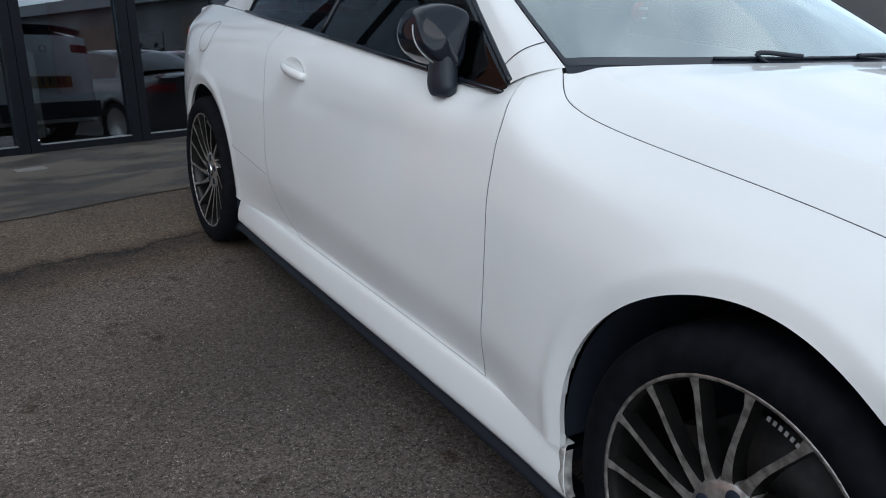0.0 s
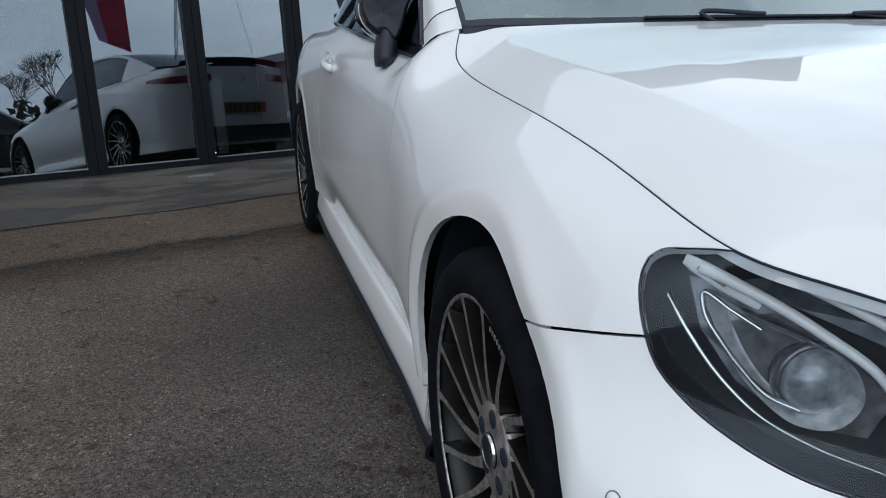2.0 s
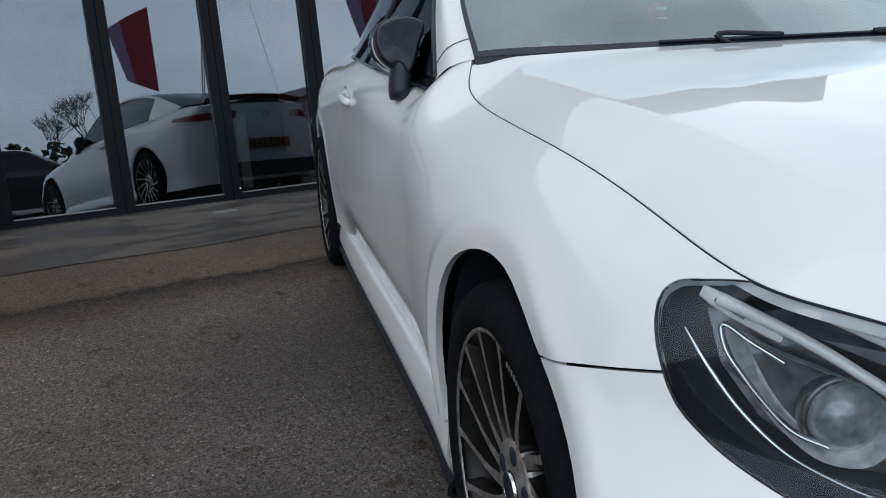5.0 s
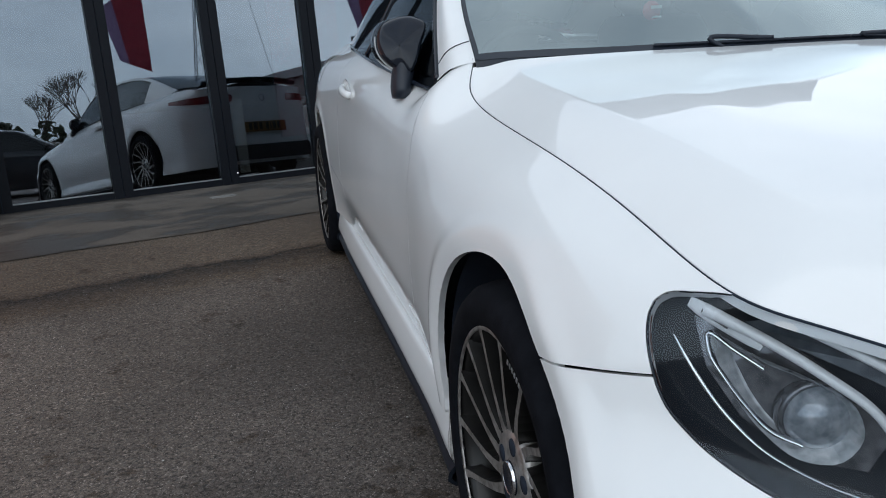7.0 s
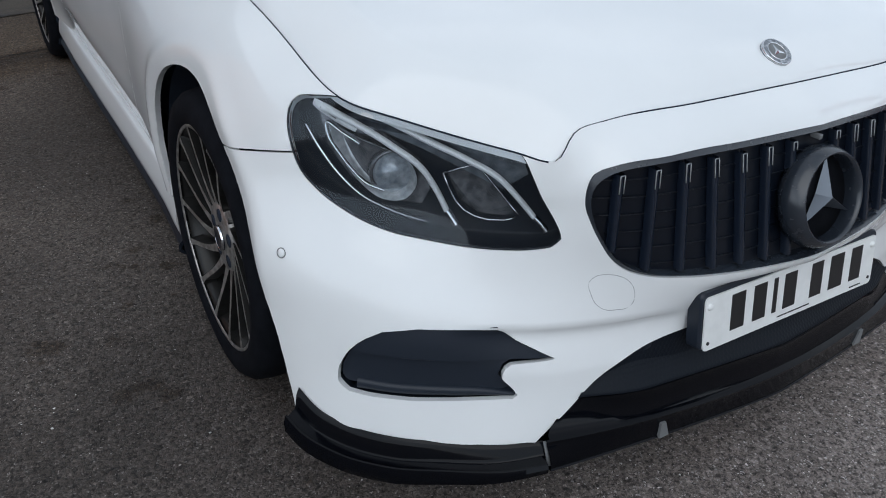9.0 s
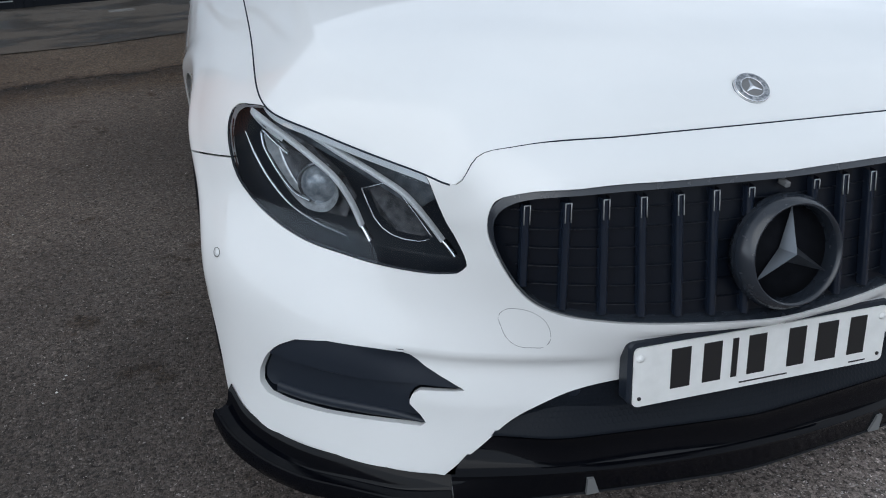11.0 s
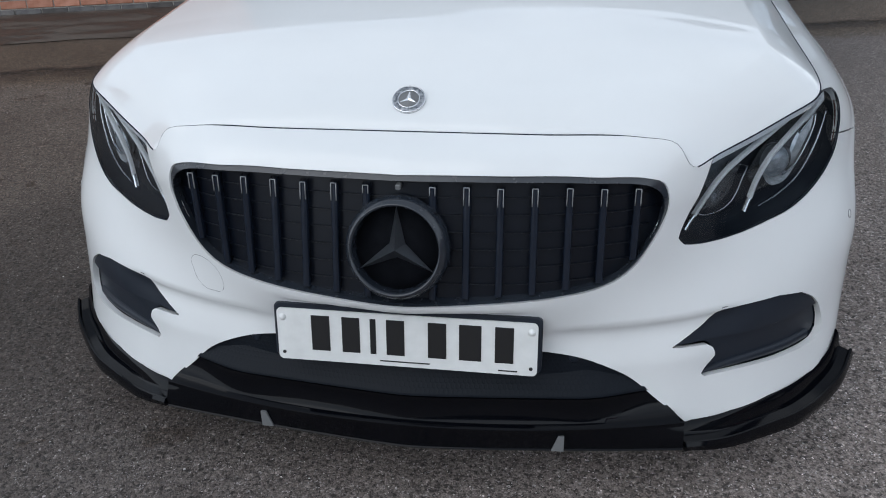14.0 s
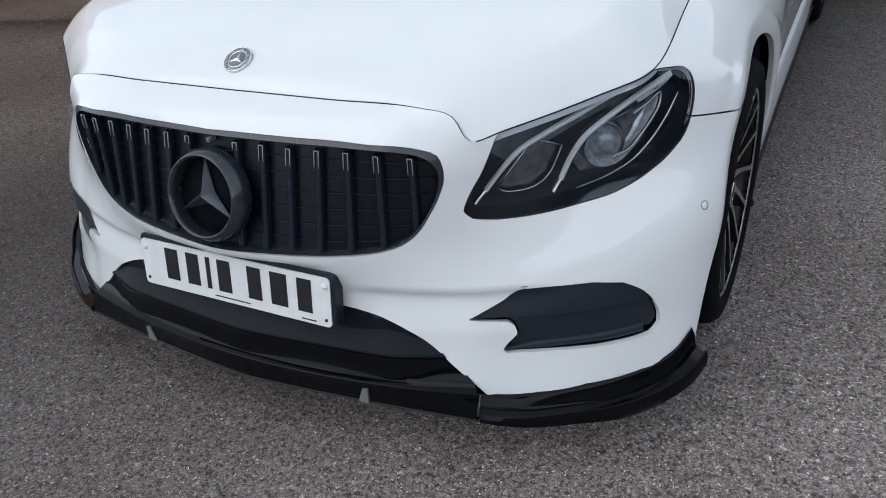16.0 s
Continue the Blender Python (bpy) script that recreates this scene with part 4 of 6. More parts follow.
part("boot_lid", paired(boot), PAINT, car)


# wheels
def wheel_at(x, y, z, side):
    m = pose(x * side, y, z) @ pose(0, 0, 0, 0, 0, 0 if side > 0 else 180)
    outer = lathe([(.262, 0), (.262, -.006), (.252, -.008), (.246, -.02), (.240, -.06), (.232, -.2), (.255, -.225), (.262, -.225)], 64)
    rim = part("wheel", outer, WHEEL_BLACK, car, "black multi-spoke alloy wheel with machined silver faces", m=m)
    part("tyre", lathe([(.255, -.004), (.268, .008), (.290, .012), (.315, .006), (.330, -.012), (.335, -.04), (.335, -.185), (.322, -.22), (.29, -.235), (.255, -.228)], 72), RUBBER, rim)
    part("rim_flange", lathe([(.2535, -.002), (.2535, .001), (.260, .002), (.262, -.002), (.262, -.01)], 72), ALLOY, rim, "machined silver rim edge")
    part("brake_disc", lathe([(.0, -.115), (.165, -.115), (.165, -.14), (.0, -.14)], 48), GREY_METAL, rim)
    for k in range(15):
        a0 = radians(15.6 + 24 * k)
        rows = []
        for t in np.linspace(0, 1, 9):
            r = .062 + (.254 - .062) * t
            a = a0 + .34 * (1 - t) ** 1.7
            w = .0052 + .008 * (1 - t) ** 3 + .003 * max(0, t - .5) + (.003 if t in (0, 1) else 0)
            xo = -.030 + .030 * t ** 0.8
            c, s = math.cos(a), math.sin(a)
            rows.append([(xo - .030, c * r + s * w * 1.5, s * r - c * w * 1.5), (xo, c * r + s * w, s * r - c * w), (xo, c * r - s * w, s * r + c * w), (xo - .030, c * r - s * w * 1.5, s * r + c * w * 1.5)])
        v, f = sheet(np.array(rows))
        part("spoke", (v, f), WHEEL_BLACK, rim, smooth=False, second=ALLOY, pick=lambda n: abs(n.x) > .7)
    part("hub", lathe([(.0, -.02), (.030, -.02), (.034, -.024), (.040, -.022), (.078, -.024), (.083, -.034), (.084, -.06)], 48), ALLOY, rim, "machined hub face")
    for k in range(5):
        a = radians(18 + 72 * k)
        # raised disc whose dark colour stands in for a bolt hole's shade
        part("lug_recess", moved(lathe([(.0, -.0215), (.0150, -.0215), (.0165, -.026)], 20), pose(0, .056 * math.cos(a), .056 * math.sin(a))), DARK, rim, "dark disc painted as a shaded wheel bolt hole")
    part("caliper", moved(box(-.19, -.085, -.13, -.05, -.05, .14), pose(0, 0, 0, 20)), GREY_METAL, rim, "grey brake caliper", "closed")
    part("centre_cap", lathe([(.0, -.016), (.020, -.016), (.024, -.014), (.0285, -.014), (.030, -.018), (.031, -.03)], 32), GLOSS_BLACK, rim, "black centre cap")
    part("cap_ring", lathe([(.0265, -.0138), (.0275, -.0125), (.0290, -.0135), (.0300, -.0175)], 32), CHROME, rim, "thin chrome cap edge")
    bars = [(radians(66 + 2.6 * k), .2365) for k in range(6)]
    for at, r in bars:
        part("rim_print", moved(box(-.0030, -.0018, -.0028, .0028, -.0040, .0040), pose(0, r * math.cos(at), r * math.sin(at), math.degrees(at) - 90)), SILVER_GREY, rim, "plain grey printed bar", False)
    return rim


for side in (-1, 1):
    wheel_at(.927, -.035, .335, side)
    wheel_at(.928, 2.868, .314, side)

# ---- lamps, grille and trim of the coupe ----
nose_v = SKIN[0][(SKIN[0][:, 1] < -.2)]
corner_v = nose_v[(nose_v[:, 0] > .4)]
corner_gap = Lookup(qz(corner_v), corner_v[:, 0] - corner_v[:, 1])
front_v = nose_v[nose_v[:, 0] < .68]
front_y = Lookup(xz(np.r_[front_v, front_v[front_v[:, 0] < .2] * (-1, 1, 1)]), np.r_[front_v[:, 1], front_v[front_v[:, 0] < .2][:, 1]])


def on_corner(points, depth=0.0):
    """Places on the front corner at flat-view points, sunk by a depth along the diagonal."""
    p = np.array(points, float)
    g = corner_gap(p)
    x, y = (p[:, 0] + g) / 2, (p[:, 0] - g) / 2
    return np.c_[x - depth * .66, y + depth * .75, p[:, 1]]


def on_front(x, z, depth=0.0):
    """Places on the nose at (x, z), sunk by a depth."""
    x, z = np.broadcast_arrays(np.asarray(x, float), np.asarray(z, float))
    return np.c_[x, front_y(np.c_[np.abs(x), z]) + depth, z]


def strip(points, half, depth_dir, thick, n=40):
    """A flat rounded band along a line: half its width across, thick along depth_dir."""
    p = smooth_line(points, n)
    d = np.array(depth_dir, float)
    d /= np.linalg.norm(d)
    t = np.gradient(p, axis=0)
    t /= np.linalg.norm(t, axis=1, keepdims=True)
    w = np.cross(t, d)
    w /= np.linalg.norm(w, axis=1, keepdims=True)
    h = np.broadcast_to(np.asarray(half, float), (n,))[:, None]
    ring = [p + w * h + d * thick, p + w * h * .95, p + w * h * .6 - d * thick * .45, p - d * thick * .6, p - w * h * .6 - d * thick * .45, p - w * h * .95, p - w * h + d * thick]
    return flip(sheet(np.array(ring)))


IN = (-.66, .75, 0)


def headlamp(side):
    turn = (lambda m: m) if side > 0 else mirrored
    body = part("headlamp", turn(pocketed(lens, np.array(IN) * .055)), LAMP_DARK, car, "clear-covered headlamp with two light guides and a projector")
    cover = part("lens_cover", turn(offset(lens, .001)), LAMP_GLASS, body, "clear polycarbonate lens")
    cover.visible_shadow = False
    edge = TOP_RAIL[:200][(TOP_RAIL[:200, 1] < -.44) & (TOP_RAIL[:200, 0] > .53)]
    rim_z = np.interp(LAMP_OUTLINE[:, 0], edge[:, 0] + edge[:, 1], edge[:, 2])
    shown = (LAMP_OUTLINE[:, 0] > .335) | (LAMP_OUTLINE[:, 1] < rim_z - .003)
    first = int(np.argmax(shown & ~np.roll(shown, 1)))
    seal = on_corner(np.roll(LAMP_OUTLINE, -first, 0)[np.roll(shown, -first)], .004)
    part("lens_border", turn(tube(seal, .0024, 6)), GLOSS_BLACK, body, "black edge of the lens")
    outer = on_corner([(.385, .758), (.345, .750), (.290, .736), (.207, .708), (.134, .675), (.096, .638), (.067, .603)], .012)
    part("light_guide", turn(strip(outer, np.interp(np.linspace(0, 1, 40), [0, .15, .5, 1], [.0070, .0056, .0050, .0044]), IN, .006)), FROST, body, "frosted white light guide")
    tip = on_corner([(.067, .603), (.055, .593), (.042, .581)], .012)
    part("guide_tip", turn(strip(tip, .0058, IN, .006, 6)), CHROME, body, "clear faceted tip")
    inner = on_corner([(.235, .752), (.195, .743), (.125, .722), (.033, .697), (-.05, .670), (-.098, .638), (-.142, .604)], .012)
    part("light_guide", turn(strip(inner, np.interp(np.linspace(0, 1, 40), [0, .1, .5, 1], [.0034, .0054, .0048, .0042]), IN, .006)), FROST, body, "frosted white light guide")
    tip = on_corner([(-.142, .604), (-.158, .594), (-.174, .581)], .012)
    part("guide_tip", turn(strip(tip, .0055, IN, .006, 6)), CHROME, body, "clear faceted tip")
    low = on_corner([(.430, .722), (.390, .684), (.345, .648), (.287, .616), (.201, .592), (.110, .578)], .022)
    part("lower_trim", turn(strip(low, np.interp(np.linspace(0, 1, 40), [0, .2, .45, .6, 1], [.0012, .0034, .0030, .0014, .0009]), IN, .002)), CHROME, body, "thin chrome trim line")
    frame_line = on_corner([(.290, .700), (.335, .715), (.378, .728), (.372, .708), (.345, .682), (.312, .656), (.272, .632), (.226, .622)], .028)
    part("reflector_frame", turn(strip(frame_line, .0026, IN, .004)), CHROME, body, "chrome reflector frame")
    eye = on_corner([(.205, .648)], .040)[0]
    aim = np.array((.30, -.95, 0)) / np.linalg.norm((.30, -.95, 0))
    m = Matrix.Translation(eye) @ Vector(aim).to_track_quat("X", "Z").to_matrix().to_4x4()
    part("projector", turn(moved(lathe([(.0, .018), (.012, .017), (.024, .012), (.033, .003), (.037, -.006), (.037, -.02)], 40), m)), PROJECTOR, body, "clear projector lens")
    part("projector_ring", turn(moved(lathe([(.037, -.006), (.041, -.004), (.043, -.010), (.043, -.03)], 40), m)), SILVER_DARK, body, "grey lens ring")
    edge = smooth_line(on_corner([(.372, .726), (.300, .712), (.215, .694), (.160, .672), (.146, .640), (.172, .610), (.225, .606), (.285, .630), (.325, .660), (.355, .694)], .030), 40, True)
    deep = edge.mean(0) + np.array(IN) * .03
    bowl = sheet(np.array([np.r_[e, e[:1]] for e in (edge, edge * .75 + deep * .25 + np.array(IN) * .007, edge * .4 + deep * .6 + np.array(IN) * .006, edge * .02 + deep * .98)]))
    plate = on_corner([(.405, .738), (.378, .684), (.318, .634), (.226, .600), (.135, .598), (.108, .640), (.150, .680), (.25, .722), (.35, .748)], .046)
    part("reflector_plate", turn((plate, [tuple(range(9))])), SILVER_DARK, body, "smoky grey reflector plate", smooth=False)
    part("reflector_bowl", turn(flip(bowl)), REFLECTOR, body, "faceted silver reflector", smooth=False)
    cell = on_corner([(.085, .661), (.045, .672), (.007, .682), (-.030, .655), (-.07, .622), (-.103, .597), (-.088, .588), (-.071, .585), (-.03, .584), (.0, .588), (.028, .597), (.051, .612), (.070, .636)], .034)
    part("second_reflector", turn((on_corner([(.080, .658), (.007, .676), (-.098, .598), (-.071, .588), (-.004, .589), (.047, .612)], .048), [(0, 1, 2, 3, 4, 5)])), SILVER_DARK, body, "dark silver reflector", smooth=False)
    part("second_frame", turn(tube(np.r_[cell, cell[:1]], .0017, 6)), CHROME, body, "chrome reflector outline")
    # added plate: its grey stands in for sky mirrored in the cover
    shelf = on_corner([(.34, .742), (.25, .725), (.14, .700), (.03, .668), (-.06, .640), (-.118, .672), (-.10, .700), (0, .722), (.14, .744), (.24, .762)], .036)
    part("brow", turn((shelf, [tuple(range(10))])), SKY_HAZE, body, "grey plate painted as sky haze in the upper lens", smooth=False)
    marker = on_corner([(.470, .745), (.472, .720), (.462, .690), (.440, .660)], .010)
    part("side_marker", turn(strip(marker, np.interp(np.linspace(0, 1, 40), [0, .4, 1], [.002, .006, .002]), IN, .002)), AMBER, body, "dark amber side marker")
    tag_line = on_corner([(.410, .762), (.372, .752), (.325, .737), (.295, .726)], .016)
    plaque = part("name_strip", turn(strip(tag_line, np.array([.006, .0085, .009, .009, .0085, .0075, .006, .003]), IN, .0015, 8)), FROST, body, "pale strip with a plain grey bar")
    mark = on_corner([(.388, .757), (.368, .751), (.345, .7435)], .0125)
    part("printed_bar", turn(strip(mark, .0022, IN, .0006, 8)), GREY_PLASTIC, plaque, "plain grey bar")
    return body


REFLECTOR = mottled(material("bright_reflector", (0.55, 0.58, 0.60), 0.25, 0.5), 90.0, (0.42, 0.45, 0.47), (0.66, 0.68, 0.70))
# sky reflection of the upper lens, put into a base colour
SKY_HAZE = mottled(material("painted_sky_haze", (0.13, 0.15, 0.175), 0.22, 0.35), 50.0, (0.09, 0.105, 0.125), (0.17, 0.19, 0.21))
AMBER = material("dark_amber_lens", (0.07, 0.022, 0.014), 0.3)
PROJECTOR = mottled(material("pale_projector_glass", (0.30, 0.33, 0.36), 0.12, 0.25, 0.6), 70.0, (0.20, 0.23, 0.26), (0.42, 0.45, 0.48))
SILVER_DARK = mottled(material("smoked_reflector", (0.16, 0.165, 0.18), 0.25, 0.7), 60.0, (0.10, 0.105, 0.115), (0.22, 0.225, 0.24))
for side in (-1, 1):
    headlamp(side)

# radiator grille
def rounded(w, h, r, n=6):
    pts = []
    for cx, cz, a0 in ((w / 2 - r, h / 2 - r, 0), (-w / 2 + r, h / 2 - r, 90), (-w / 2 + r, -h / 2 + r, 180), (w / 2 - r, -h / 2 + r, 270)):
        pts += [(cx + r * math.cos(radians(a0 + 90 * k / n)), cz + r * math.sin(radians(a0 + 90 * k / n))) for k in range(n + 1)]
    return pts


EMBLEM = material("emblem_gloss", (0.20, 0.22, 0.25), 0.3, 0.85)


def grille_y(x, z, depth=0.0):
    """The straight-drawn plane of the grille's bars, behind the bumper's opening."""
    x, z = np.broadcast_arrays(np.abs(np.asarray(x, float)), np.asarray(z, float))
    mid = front_y(np.c_[x, 0 * x + .605])
    lean = (front_y(np.c_[x, 0 * x + .685]) - mid) / .080
    return np.c_[x, mid + lean * (z - .605) + depth, z]


across = np.linspace(0, .50, 34)
base_rows = np.array([grille_y(across, np.full(34, z), .032) for z in np.linspace(.455, .735, 14)])
base = clip(sheet(base_rows), lambda p: grille_hole(xz(p)) + .014)
grille = part("radiator_grille", paired(base), GRILLE_BACK, car, "gloss black radiator grille with vertical bars")
ring = np.array([(x, z) for x, z in GRILLE_OUTLINE if x >= -1e-6])
ring = ring[np.argsort(np.arctan2(ring[:, 1] - .60, ring[:, 0]))]
half = on_front(ring[:, 0], ring[:, 1], .004)
whole = np.r_[half, (half * (-1, 1, 1))[::-1]]
whole = smooth_line(whole[::2], 150, True)
for _ in range(14):
    whole += .5 * (.5 * (np.roll(whole, 1, 0) + np.roll(whole, -1, 0)) - whole) * (.3, 1, .3)
run = np.roll(whole, -1, 0) - np.roll(whole, 1, 0)
inward = np.c_[-run[:, 2], 0 * run[:, 0], run[:, 0]] / np.hypot(run[:, 0], run[:, 2])[:, None]
inward *= np.sign(((np.array((0, 0, .60)) - whole) * inward).sum(1))[:, None]
band_w = np.interp(whole[:, 2], [.60, .67, .695], [.0055, .008, .0135])[:, None]
rows = [whole - .0015 * inward + (0, .012, 0), whole - .0015 * inward + (0, .003, 0), whole + .001 * inward + (0, .001, 0), whole + .9 * band_w * inward + (0, -.0055, 0), whole + band_w * inward + (0, -.004, 0), whole + (band_w + .001) * inward + (0, .05, 0)]
part("surround", sheet(np.array([np.r_[q, q[:1]] for q in rows])), SURROUND, grille, "black grille surround", "closed")
for x in (.0625, .1245, .186, .2475, .309, .370, .431):
    for side in (-1, 1):
        zs = np.linspace(.42, .77, 141)
        ok = grille_hole(np.c_[np.full(141, x), zs]) > .010
        z0, z1 = zs[ok].min(), zs[ok].max()
        line = np.linspace(z0, z1 - .012, 22)
        p = grille_y(np.full(22, x), line, .014)
        w = .0068
        sec = [(-w, .016), (-w, .003), (-w * .7, .0), (w * .7, .0), (w, .003), (w, .016)]
        v, f = sheet(np.array([[(side * (q[0] + a), q[1] + b, q[2]) for a, b in sec] for q in p]))
        bar = part("bar", (v, f if side < 0 else [tuple(reversed(t)) for t in f]), GRILLE_BLACK, grille)
        n = 5
        cap_z = np.linspace(z1 - (.045 if x > .08 else .028), z1 - .013, n)
        q = grille_y(np.full(n, x), cap_z, .0125)
        for dx in (-.005, .005):
            part("bar_trim", tube(q * (side, 1, 1) + (dx, 0, 0), .0011, 5), SILVER_GREY, bar, "thin grey end trim")
        part("bar_trim", tube([q[-1] * (side, 1, 1) + (-.005, 0, 0), q[-1] * (side, 1, 1) + (.005, 0, 0)], .0011, 5), SILVER_GREY, bar, "thin grey end trim")
for z in (.516, .548, .580, .612, .644, .676):
    xs = np.linspace(-.49, .49, 60)
    ok = grille_hole(np.c_[np.abs(xs), np.full(60, z)]) > .012
    p = grille_y(xs[ok], np.full(ok.sum(), z), .020)
    p[:, 0] = xs[ok]
    part("slat", tube(p + (0, .008, 0), .0018, 5, .5), GRILLE_BACK, grille)
part("camera", prism(rounded(.0095, .0095, .002), .02, .001), GREY_PLASTIC, grille, "small square parking camera", False, Matrix.Translation(Vector(grille_y([0], [.700], .010)[0])))
m = pose(0, -.868, .598, -17) @ pose(0, 0, 0, 0, 0, -90)
part("emblem_ring", moved(lathe([(.078, -.045), (.094, -.042), (.099, -.024), (.097, -.010), (.086, .012), (.083, .0125), (.080, .004), (.079, -.012), (.078, -.045)], 64), m), SURROUND, grille, "black ring of the grille emblem")
part("emblem_back", moved(lathe([(.0, -.022), (.079, -.020), (.080, -.034)], 48), m), RUBBER, grille, "black emblem plate")
for k in range(3):
    a = radians(90 + 120 * k)
    c, s = math.cos(a), math.sin(a)
    v = np.array([(.008, .0, .0), (-.006, c * .080, s * .080), (-.020, -s * .019 - c * .010, c * .019 - s * .010), (-.020, s * .019 - c * .010, -c * .019 - s * .010)])
    part("emblem_arm", moved((v, [(0, 1, 2), (0, 3, 1), (0, 2, 3), (1, 3, 2)]), m), EMBLEM, grille, "dark tapered emblem arm", smooth=False)

# bonnet badge
BADGE_RING = mottled(material("badge_ring", (0.22, 0.24, 0.27), 0.3, 0.4), 160.0, (0.10, 0.115, 0.135), (0.40, 0.42, 0.45))
badge_at = pose(0, -.6835, .8205, -57)
badge = part("bonnet_badge", moved(lathe([(.0, .003), (.020, .003), (.022, .0045), (.031, .004), (.032, .0), (.032, -.004)], 48), badge_at @ pose(0, 0, 0, 0, 0, -90)), BADGE_RING, car, "small round badge with a dark ring and silver rim")
part("badge_rim", moved(lathe([(.0295, .0035), (.0305, .0048), (.032, .003), (.032, .0)], 48), badge_at @ pose(0, 0, 0, 0, 0, -90)), CHROME, badge, "thin silver rim")
part("badge_rim", moved(lathe([(.0195, .004), (.0205, .0052), (.0215, .004)], 40), badge_at @ pose(0, 0, 0, 0, 0, -90)), CHROME, badge, "thin silver rim")
part("badge_field", moved(lathe([(.0, .0045), (.019, .0045), (.0195, .003)], 40), badge_at @ pose(0, 0, 0, 0, 0, -90)), GREY_PLASTIC, badge, "grey inner field")
for k in range(3):
    a = radians(90 + 120 * k)
    c, s = math.cos(a), math.sin(a)
    v = np.array([(.007, 0, 0), (.0048, c * .019, s * .019), (.0046, -s * .004, c * .004), (.0046, s * .004, -c * .004)])
    part("badge_arm", moved((v, [(0, 1, 2), (0, 3, 1), (0, 2, 3), (1, 3, 2)]), badge_at @ pose(0, 0, 0, 0, 0, -90)), CHROME, badge, "chrome arm", smooth=False)

# number plate
def number_plate(m, mat, name):
    board = part("plate", prism(rounded(.520, .111, .010), .003), mat, car, name, False, m)
    x = -.196
    for w, gap in ((.052, .011), (.050, .012), (.016, .012), (.050, .033), (.050, .010), (.060, .011), (.050, 0)):
        part("plate_bar", prism([(x + w * .14, -.0315), (x + w * .86, -.0315), (x + w * .86, .0435), (x + w * .14, .0435)], .0015), INK, board, "plain dark bar", False, pose(0, -.0012, 0))
        x += w + gap
    part("plate_line", prism([(-.05, -.0465), (.05, -.0465), (.05, -.044), (-.05, -.044)], .001), INK, board, "thin printed line", False, pose(0, -.0009, 0))
    part("plate_line", prism([(.185, -.049), (.222, -.049), (.222, -.0465), (.185, -.0465)], .001), INK, board, "thin printed line", False, pose(0, -.0009, 0))
    for sx in (-.248, .248):
        part("screw_cap", lathe([(.0, .005), (.005, .004), (.0075, 0), (.0075, -.002)], 20), mat, board, "", True, pose(sx, 0, .036) @ pose(0, 0, 0, 0, 0, -90))
        part("screw", lathe([(.0, .001), (.0035, .001), (.0035, -.001)], 12), INK, board, "", True, pose(sx, -.0008, -.040) @ pose(0, 0, 0, 0, 0, -90))
    return board


plate_at = pose(.003, -.858, .388, -10)
part("plate_holder", prism(rounded(.536, .118, .012), .03, .004), SATIN_BLACK, car, "black plate surround", False, plate_at @ pose(0, .004, .006))
number_plate(plate_at, PLATE_WHITE, "white number plate with plain dark bars")

# lower intake and splitter
across = np.linspace(-.57, .57, 81)
panel = np.array([on_front(across, np.full(81, z), .008) for z in np.linspace(.20, .375, 16)])
panel = clip(sheet(panel), lambda p: mouth(np.c_[np.abs(p[:, 0]), p[:, 2]]) + .008)
part("lower_intake", panel, MESH_BLACK, car, "black honeycomb lower intake")
for sx in (-1, 1):
    q = on_front([.335], [.335], .007)[0] * (sx, 1, 1)
    part("parking_sensor", lathe([(.0, .003), (.010, .003), (.012, .0), (.012, -.01)], 24), SATIN_BLACK, car, "black round parking sensor", True, Matrix.Translation(Vector(q)) @ pose(0, 0, 0, 0, 0, -90 + 18 * sx))
xs = np.linspace(-.56, .56, 71)
soft = np.sqrt(xs ** 2 + .03 ** 2) - .03
lip_y = -.869 + .088 * soft + .03 * xs ** 2
line_y = -.886 + .25 * xs ** 2
foot_y = -.892 + .075 * soft + .07 * xs ** 2


def band(rows):
    return sheet(np.array([np.c_[xs, y, np.full(71, z)] for y, z in rows]))


skin_y = on_front(xs, np.full(71, .262), -.002)[:, 1]
near_end = np.clip((np.abs(xs) - .34) / .15, 0, 1)
near_end = near_end * near_end * (3 - 2 * near_end)
lip_y = lip_y * (1 - near_end) + np.maximum(skin_y, lip_y) * near_end
in_mouth = lambda p: np.where(p[:, 2] > .199, mouth(np.c_[np.abs(p[:, 0]), p[:, 2]]) + .004, 1.0)
lip_rows = [(lip_y + .042, .322), (lip_y + .030, .300), (lip_y + .017, .283), (lip_y + .007, .273), (lip_y + .0015, .2675), (lip_y, .263)]
part("intake_lip", clip(band(lip_rows), in_mouth), MESH_BLACK, car, "black lower lip under the intake")
split_rows = [(lip_y, .2625), (lip_y + .003, .260), (lip_y + .006, .254), (.7 * lip_y + .3 * line_y + .010, .236), (.25 * lip_y + .75 * line_y + .013, .212), (line_y + .013, .2035), (line_y + .004, .2008), (line_y, .1985), (line_y + .0005, .196), (.8 * line_y + .2 * foot_y + .002, .190), (foot_y + .003, .165), (foot_y + .003, .149), (foot_y + .0008, .1478), (foot_y, .1465), (foot_y + .001, .1448), (foot_y + .25, .142)]
splitter = part("front_splitter", clip(band(split_rows), in_mouth), SPLITTER_BLACK, car, "gloss black add-on front splitter", "closed")
